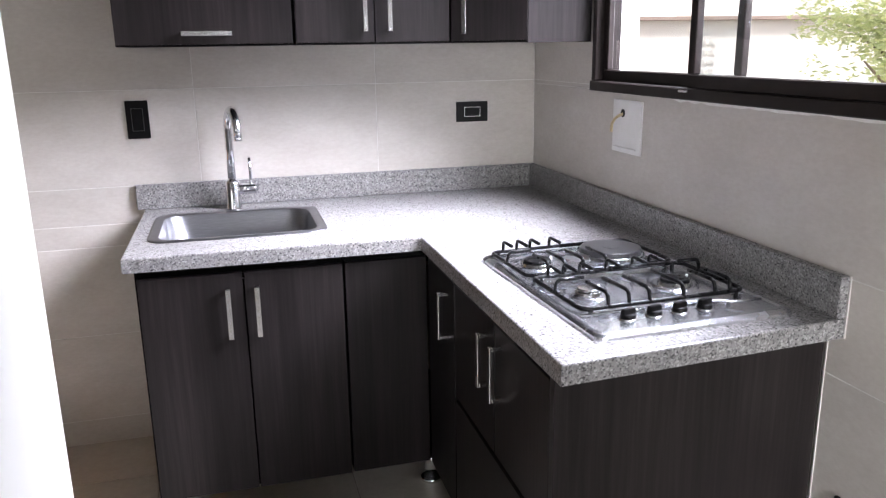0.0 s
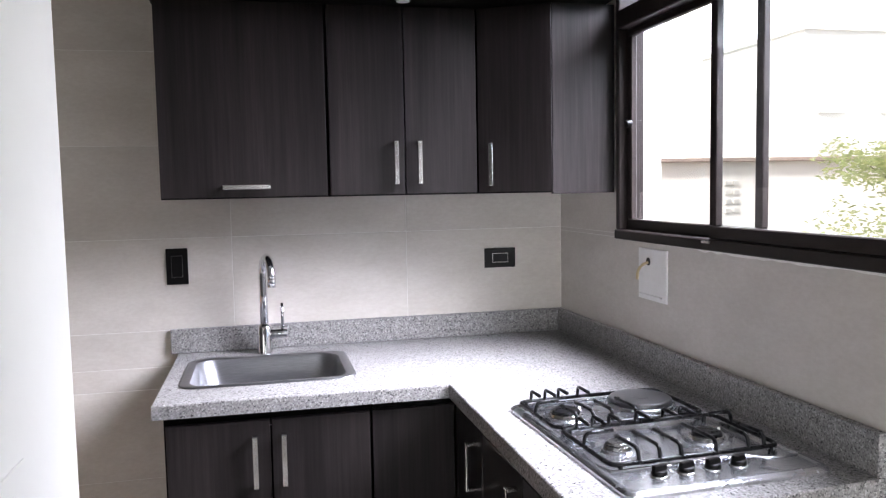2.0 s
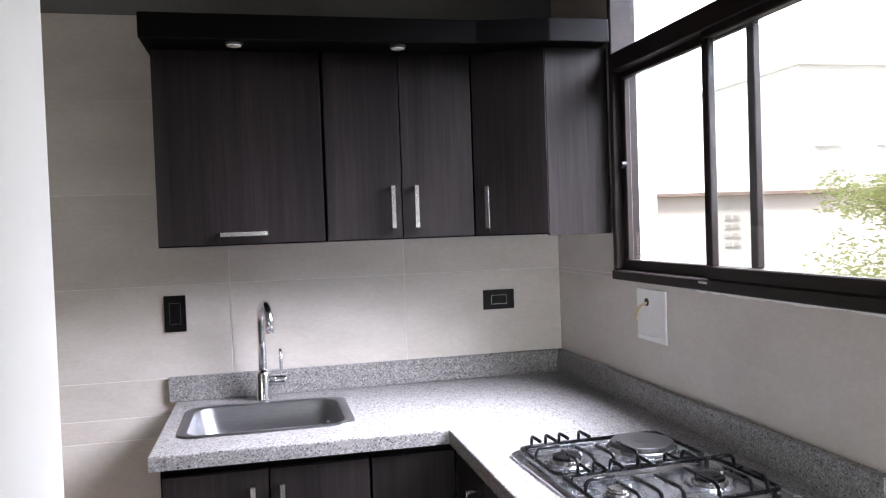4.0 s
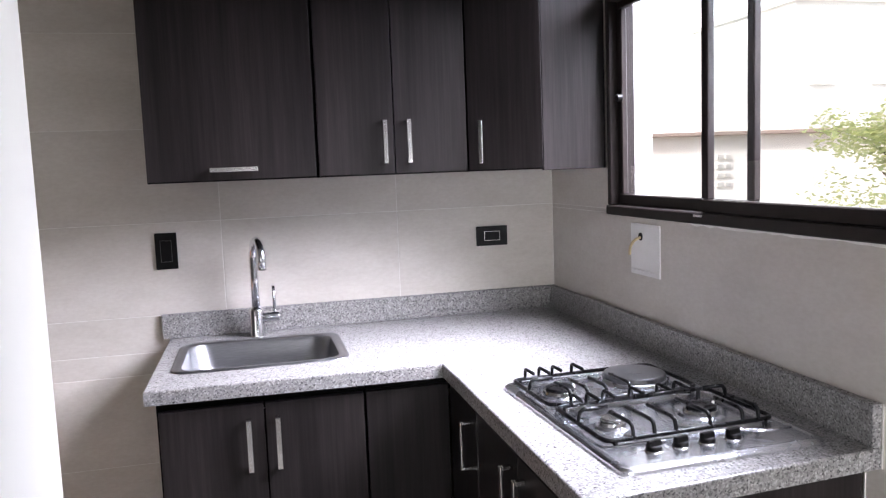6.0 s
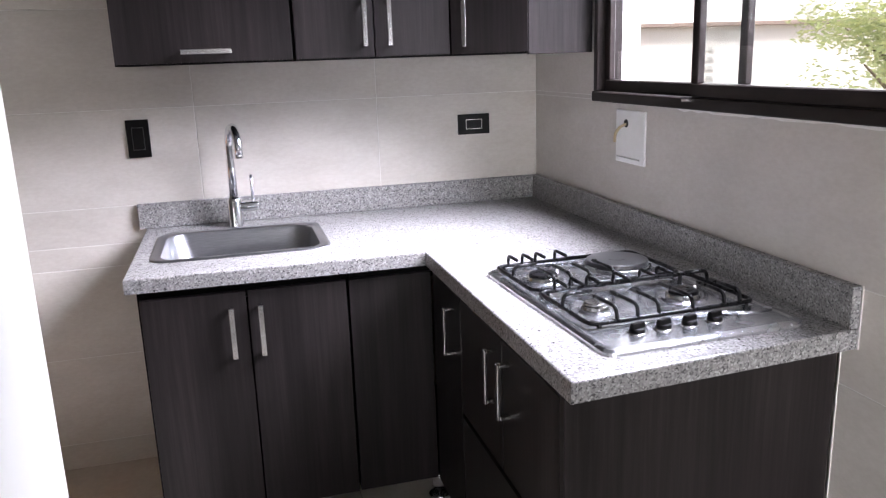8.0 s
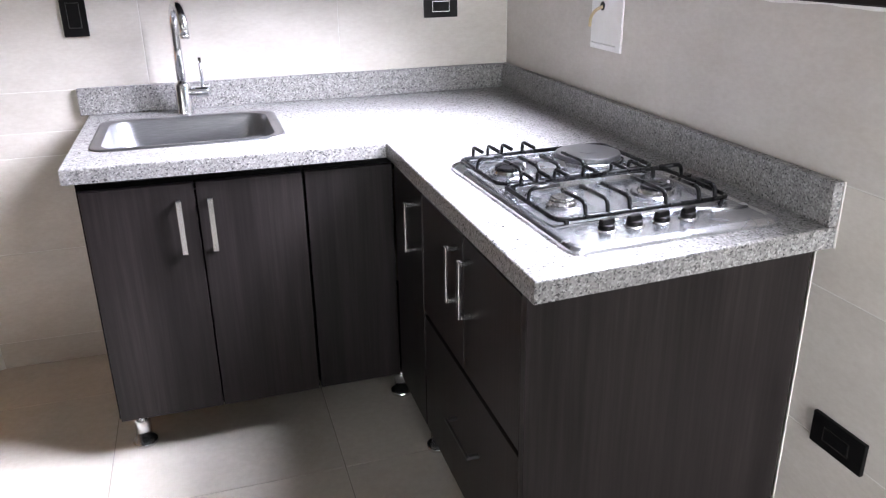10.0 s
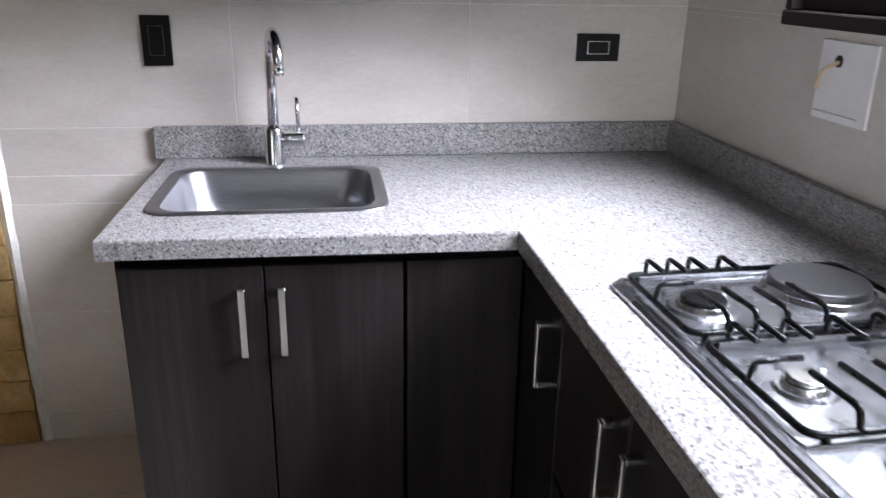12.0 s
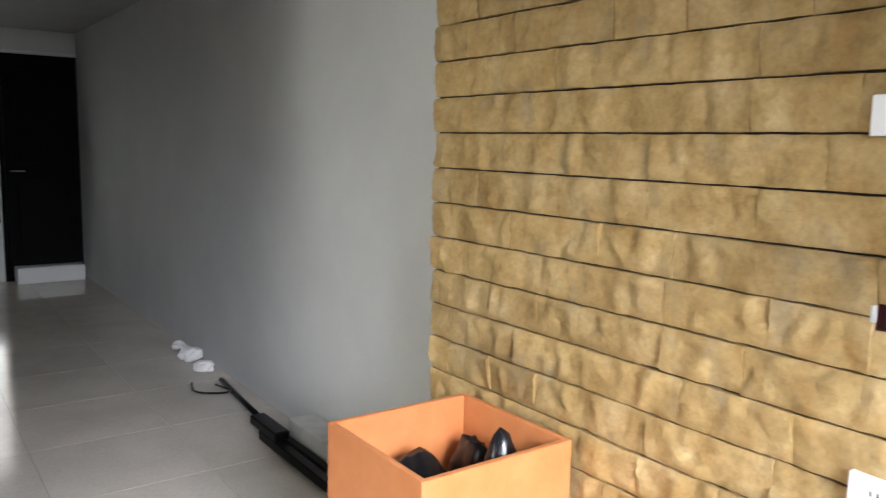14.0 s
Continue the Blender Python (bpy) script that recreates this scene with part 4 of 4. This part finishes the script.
setting("outer_wall", box(0.16, 0.3, SOUTH_Y, 0.4, GZ, -0.13), RENDER_W, "rendered outer wall below the kitchen", "wall")
HAZE = bpy.data.materials.new("white_overcast_sky")
HAZE.use_nodes = True
hz = HAZE.node_tree.nodes["Principled BSDF"]
hz.inputs["Base Color"].default_value = (0.8, 0.8, 0.8, 1)
hz.inputs["Emission Color"].default_value = (0.95, 0.97, 1.0, 1)
hz.inputs["Emission Strength"].default_value = 3.0
b = bmesh.new()
arc = [(95 * math.cos(radians(a)), 95 * math.sin(radians(a))) for a in range(-20, 111, 10)]
for (xa, ya), (xb, yb) in zip(arc, arc[1:]):
    q = [b.verts.new(v) for v in ((xa, ya, GZ - 0.2), (xb, yb, GZ - 0.2), (xb, yb, 75), (xa, ya, 75))]
    b.faces.new(q[::-1])
bmesh.ops.remove_doubles(b, verts=b.verts, dist=0.001)
setting("backdrop", b, HAZE, "plain white overcast sky beyond the houses", "sky")
HOUSE_Z = 1.97
house = thing("neighbour_house", (14, 20, GZ), "low pale house with a dark roof edge beyond the window", "house")
part("wall", box(9.4, 24, 17, 25, GZ, HOUSE_Z), BRICKISH, house)
part("roof", prism([(9.2, 16.7), (24.2, 16.7), (24.2, 25.3), (9.2, 25.3)], HOUSE_Z, HOUSE_Z + 0.12, 0.02), ROOF, house)
for r in range(4):
    for c in range(2):
        part("vent", box(11.72 + c * 0.26, 11.9 + c * 0.26, 16.94, 17.02, 0.52 + r * 0.26, 0.66 + r * 0.26, 0.01), PANE_L, house)
block = thing("apartment_building", (36, 38, GZ), "pale apartment building far behind the low house", "building")
part("wall", box(27.5, 46, 34, 44, GZ, 9.5), RENDER_W, block)
part("roof", box(27.3, 46.2, 33.8, 44.2, 9.5, 9.7), RENDER_W, block)
for fl in range(3):
    for c in range(4):
        x, z = 28.4 + c * 4.0, -0.4 + fl * 2.8
        w = part("window", box(x, x + 1.5, 33.9, 34.05, z, z + 1.2), PANE_L, block)
        part("sill", box(x - 0.1, x + 1.6, 33.8, 33.95, z - 0.12, z), RENDER_W, w)


def leaf_material():
    m, n, l, b = mat("leaf", 0.55)
    g = n.new("ShaderNodeNewGeometry")
    l.new(ramp(n, l, g.outputs["Random Per Island"], ((0.0, (0.08, 0.12, 0.035)), (0.5, (0.16, 0.19, 0.06)), (1.0, (0.3, 0.28, 0.10)))), b.inputs["Base Color"])
    b.inputs["Transmission Weight"].default_value = 0.0
    tl, mx = n.new("ShaderNodeBsdfTranslucent"), n.new("ShaderNodeMixShader")
    tl.inputs["Color"].default_value = (0.62, 0.65, 0.36, 1)
    mx.inputs[0].default_value = 0.55
    l.new(b.outputs[0], mx.inputs[1])
    l.new(tl.outputs[0], mx.inputs[2])
    l.new(mx.outputs[0], n["Material Output"].inputs["Surface"])
    return m


LEAF = leaf_material()


def tree(bx, by, h, spread, seed, label):
    rr = random.Random(seed)
    t = thing("tree", (bx, by, GZ), label, "tree")
    top = GZ + h
    trunk = tube([(bx, by, GZ), (bx + 0.1, by, GZ + h * 0.3), (bx - 0.05, by + 0.1, GZ + h * 0.55), (bx + 0.05, by, top - spread * 0.4)], 0.13, 10, taper=[1.2, 0.9, 0.65, 0.2])
    for k in range(9):
        a, z0 = k * 2.4, GZ + h * (0.4 + 0.05 * k)
        e = Vector((bx + math.cos(a) * spread * 0.8, by + math.sin(a) * spread * 0.8, z0 + spread * 0.7))
        tube([(bx, by, z0), (bx + math.cos(a) * spread * 0.35, by + math.sin(a) * spread * 0.35, z0 + spread * 0.4), e], 0.05, 7, trunk, [1, 0.7, 0.25])
    part("trunk", trunk, BARK, t, smooth=True)
    clumps = []
    for k in range(48):
        a, q = rr.uniform(0, 6.283), rr.random() ** 0.6
        clumps.append((bx + math.cos(a) * q * spread, by + math.sin(a) * q * spread, top - spread * 0.9 + rr.uniform(-0.75, 0.75) * spread, rr.uniform(0.2, 0.42) * spread))
    vs, fs = [], []
    for cx, cy, cz, cr in clumps:
        for k in range(260):
            d = Vector((rr.gauss(0, 1), rr.gauss(0, 1), rr.gauss(0, 1))).normalized() * cr * rr.random() ** 0.4
            u = Vector((rr.gauss(0, 1), rr.gauss(0, 1), rr.gauss(0, 0.6))).normalized()
            w = u.orthogonal().normalized()
            s = rr.uniform(0.032, 0.065)
            c = Vector((cx, cy, cz)) + d
            n0 = len(vs)
            vs += [c - u * s, c - u * s * 0.1 + w * s * 0.42, c + u * s, c - u * s * 0.1 - w * s * 0.42]
            fs.append((n0, n0 + 1, n0 + 2, n0 + 3))
    me = bpy.data.meshes.new("crown")
    me.from_pydata([tuple(v) for v in vs], [], fs)
    me.materials.append(LEAF)
    o = new("crown", me)
    shift(o, t)
    o["kind"] = "stuff"


tree(8.35, 6.3, 5.05, 1.5, 3, "leafy green tree in the yard outside the window")

# ---- tiles and stones ----
piece_cache = {}
def piece(kind, w, d, h, bevel, material):
    key = (kind, round(w, 4), round(d, 4), round(h, 4))
    if key not in piece_cache:
        b2 = box(-w / 2, w / 2, -d / 2, d / 2, -h / 2, h / 2)
        bmesh.ops.bevel(b2, geom=list(b2.edges), offset=bevel, segments=1, affect="EDGES")
        me = bpy.data.meshes.new(kind)
        b2.to_mesh(me)
        b2.free()
        me.materials.append(material)
        piece_cache[key] = me
    return piece_cache[key]


def lay(kind, centre, size, bevel, material, parent):
    o = new(kind, piece(kind, *size, bevel, material))
    o.location = centre
    o.parent = parent
    return o


J = 0.0026
def span(a, b, cuts):
    c = sorted({a, b, *[q for q in cuts if a < q < b]})
    return list(zip(c, c[1:]))


NORTH_ROWS = [0.09, 0.399, 0.708, 0.783, 0.907, 1.218, 1.528, 1.837]
for z0, z1 in span(0.0, 2.12, NORTH_ROWS):
    for x0, x1 in span(TILE_END, 0.0, [-0.592, -1.199]):
        lay("tile", ((x0 + x1) / 2, 0.005, (z0 + z1) / 2), (x1 - x0 - J, 0.010, z1 - z0 - J), 0.0007, WALL_TILE, wall_north)
EAST_ROWS = [0.105, 0.415, 0.705, 0.905, WIN_Z0, 1.218, 1.528, 1.837]
cols = [-1.9, -3.1]
for z0, z1 in span(0.0, ROOM_H, EAST_ROWS):
    for y0, y1 in span(SOUTH_Y, 0.0, [*cols, WIN_Y0, WIN_Y1] if z1 > 1.22 else cols):
        if z1 > 1.22 and y1 <= WIN_Y0 + 0.001 and y0 >= WIN_Y1 - 0.001:
            continue
        lay("tile", (0.005, (y0 + y1) / 2, (z0 + z1) / 2), (0.010, y1 - y0 - 0.0011, z1 - z0 - J), 0.0004, WALL_TILE, wall_east)
for x0, x1 in span(END_X, 0.0, [-0.798 - 0.602 * k for k in range(-1, 15)]):
    for y0, y1 in span(SOUTH_Y, GREY_Y + 0.02 if x1 < STONE_END + 0.1 else 0.02, [-0.882 - 0.602 * k for k in range(-2, 6)]):
        lay("tile", ((x0 + x1) / 2, (y0 + y1) / 2, -0.004), (x1 - x0 - 0.002, y1 - y0 - 0.002, 0.008), 0.0006, FLOOR_TILE, floor)

rs = random.Random(11)
def stone(x0, x1, z0, z1, seed):
    """Split face broken into tilted chisel facets."""
    b2 = bmesh.new()
    sr = random.Random(seed * 7 + 3)
    nx_, nz = max(6, int((x1 - x0) / 0.0105)), 9
    facets = [(sr.uniform(x0, x1), sr.uniform(z0, z1), sr.uniform(0.011, 0.021), sr.uniform(-0.2, 0.2), sr.uniform(-0.17, 0.17))
              for _ in range(max(3, int((x1 - x0) / 0.028)))]
    g = {}
    for i in range(nx_ + 1):
        for k in range(nz + 1):
            x, z = x0 + (x1 - x0) * i / nx_, z0 + (z1 - z0) * k / nz
            edge = k in (0, nz)
            q = Vector((x * 11, z * 16, seed * 0.11))
            wx, wz = x + 0.02 * noise.noise(q * 1.4), z + 0.02 * noise.noise(q * 1.4 + Vector((7, 3, 1)))
            tot = d = 0.0
            for fx, fz, h, gx, gz in facets:
                wt = 1.0 / (((wx - fx) * 1.3) ** 2 + ((wz - fz) * 0.7) ** 2 + 0.00004) ** 2.6
                tot += wt
                d += wt * (h + gx * (wx - fx) + gz * (wz - fz))
            d = d / tot + 0.0035 * noise.noise(q * 2.3) + 0.0045 * noise.noise(q * 6)
            d = min(max(d, 0.005), 0.034) * (0.7 if edge else 1.0) - (0.0008 if i in (0, nx_) else 0)
            g[i, k] = b2.verts.new((x, -d, z + (0.0015 * noise.noise(q * 2) if edge else 0)))
    for i in range(nx_):
        for k in range(nz):
            b2.faces.new((g[i, k], g[i + 1, k], g[i + 1, k + 1], g[i, k + 1])).smooth = True
    per = [g[i, 0] for i in range(nx_ + 1)] + [g[nx_, k] for k in range(1, nz + 1)] + [g[i, nz] for i in range(nx_ - 1, -1, -1)] + [g[0, k] for k in range(nz - 1, 0, -1)]
    lip = [b2.verts.new(v.co) for v in per]
    back = [b2.verts.new((v.co.x, 0.006, v.co.z)) for v in per]
    for i in range(len(per)):
        j = (i + 1) % len(per)
        b2.faces.new((lip[j], lip[i], back[i], back[j]))
    return part("stone", b2, STONE, wall_stone)


z, n_ = 0.0, 0
X_R = TILE_END - 0.028
while z < ROOM_H - 0.02:
    z0, z1 = max(z, 0) + 0.0023, min(z + 0.1, ROOM_H) - 0.0023
    hole = z0 < 1.121 and z1 > 1.081
    x = X_R
    first = True
    while x > STONE_END + 0.01:
        w = rs.choice((0.2, 0.25, 0.3, 0.34, 0.4)) * rs.uniform(0.92, 1.08)
        if hole and first:
            stone(-1.855, X_R, z0, z1, n_)
            stone(-1.951, -1.8555, *((z0, 1.078) if z1 < 1.11 else (1.124, z1)), n_ + 500)
            x, first = -1.9515, False
            continue
        first = False
        xl = x - w
        if xl < STONE_END + 0.09:
            xl = STONE_END
        stone(xl + 0.0005, x - 0.0005, z0, z1, n_)
        x = xl
        n_ += 1
    z += 0.1
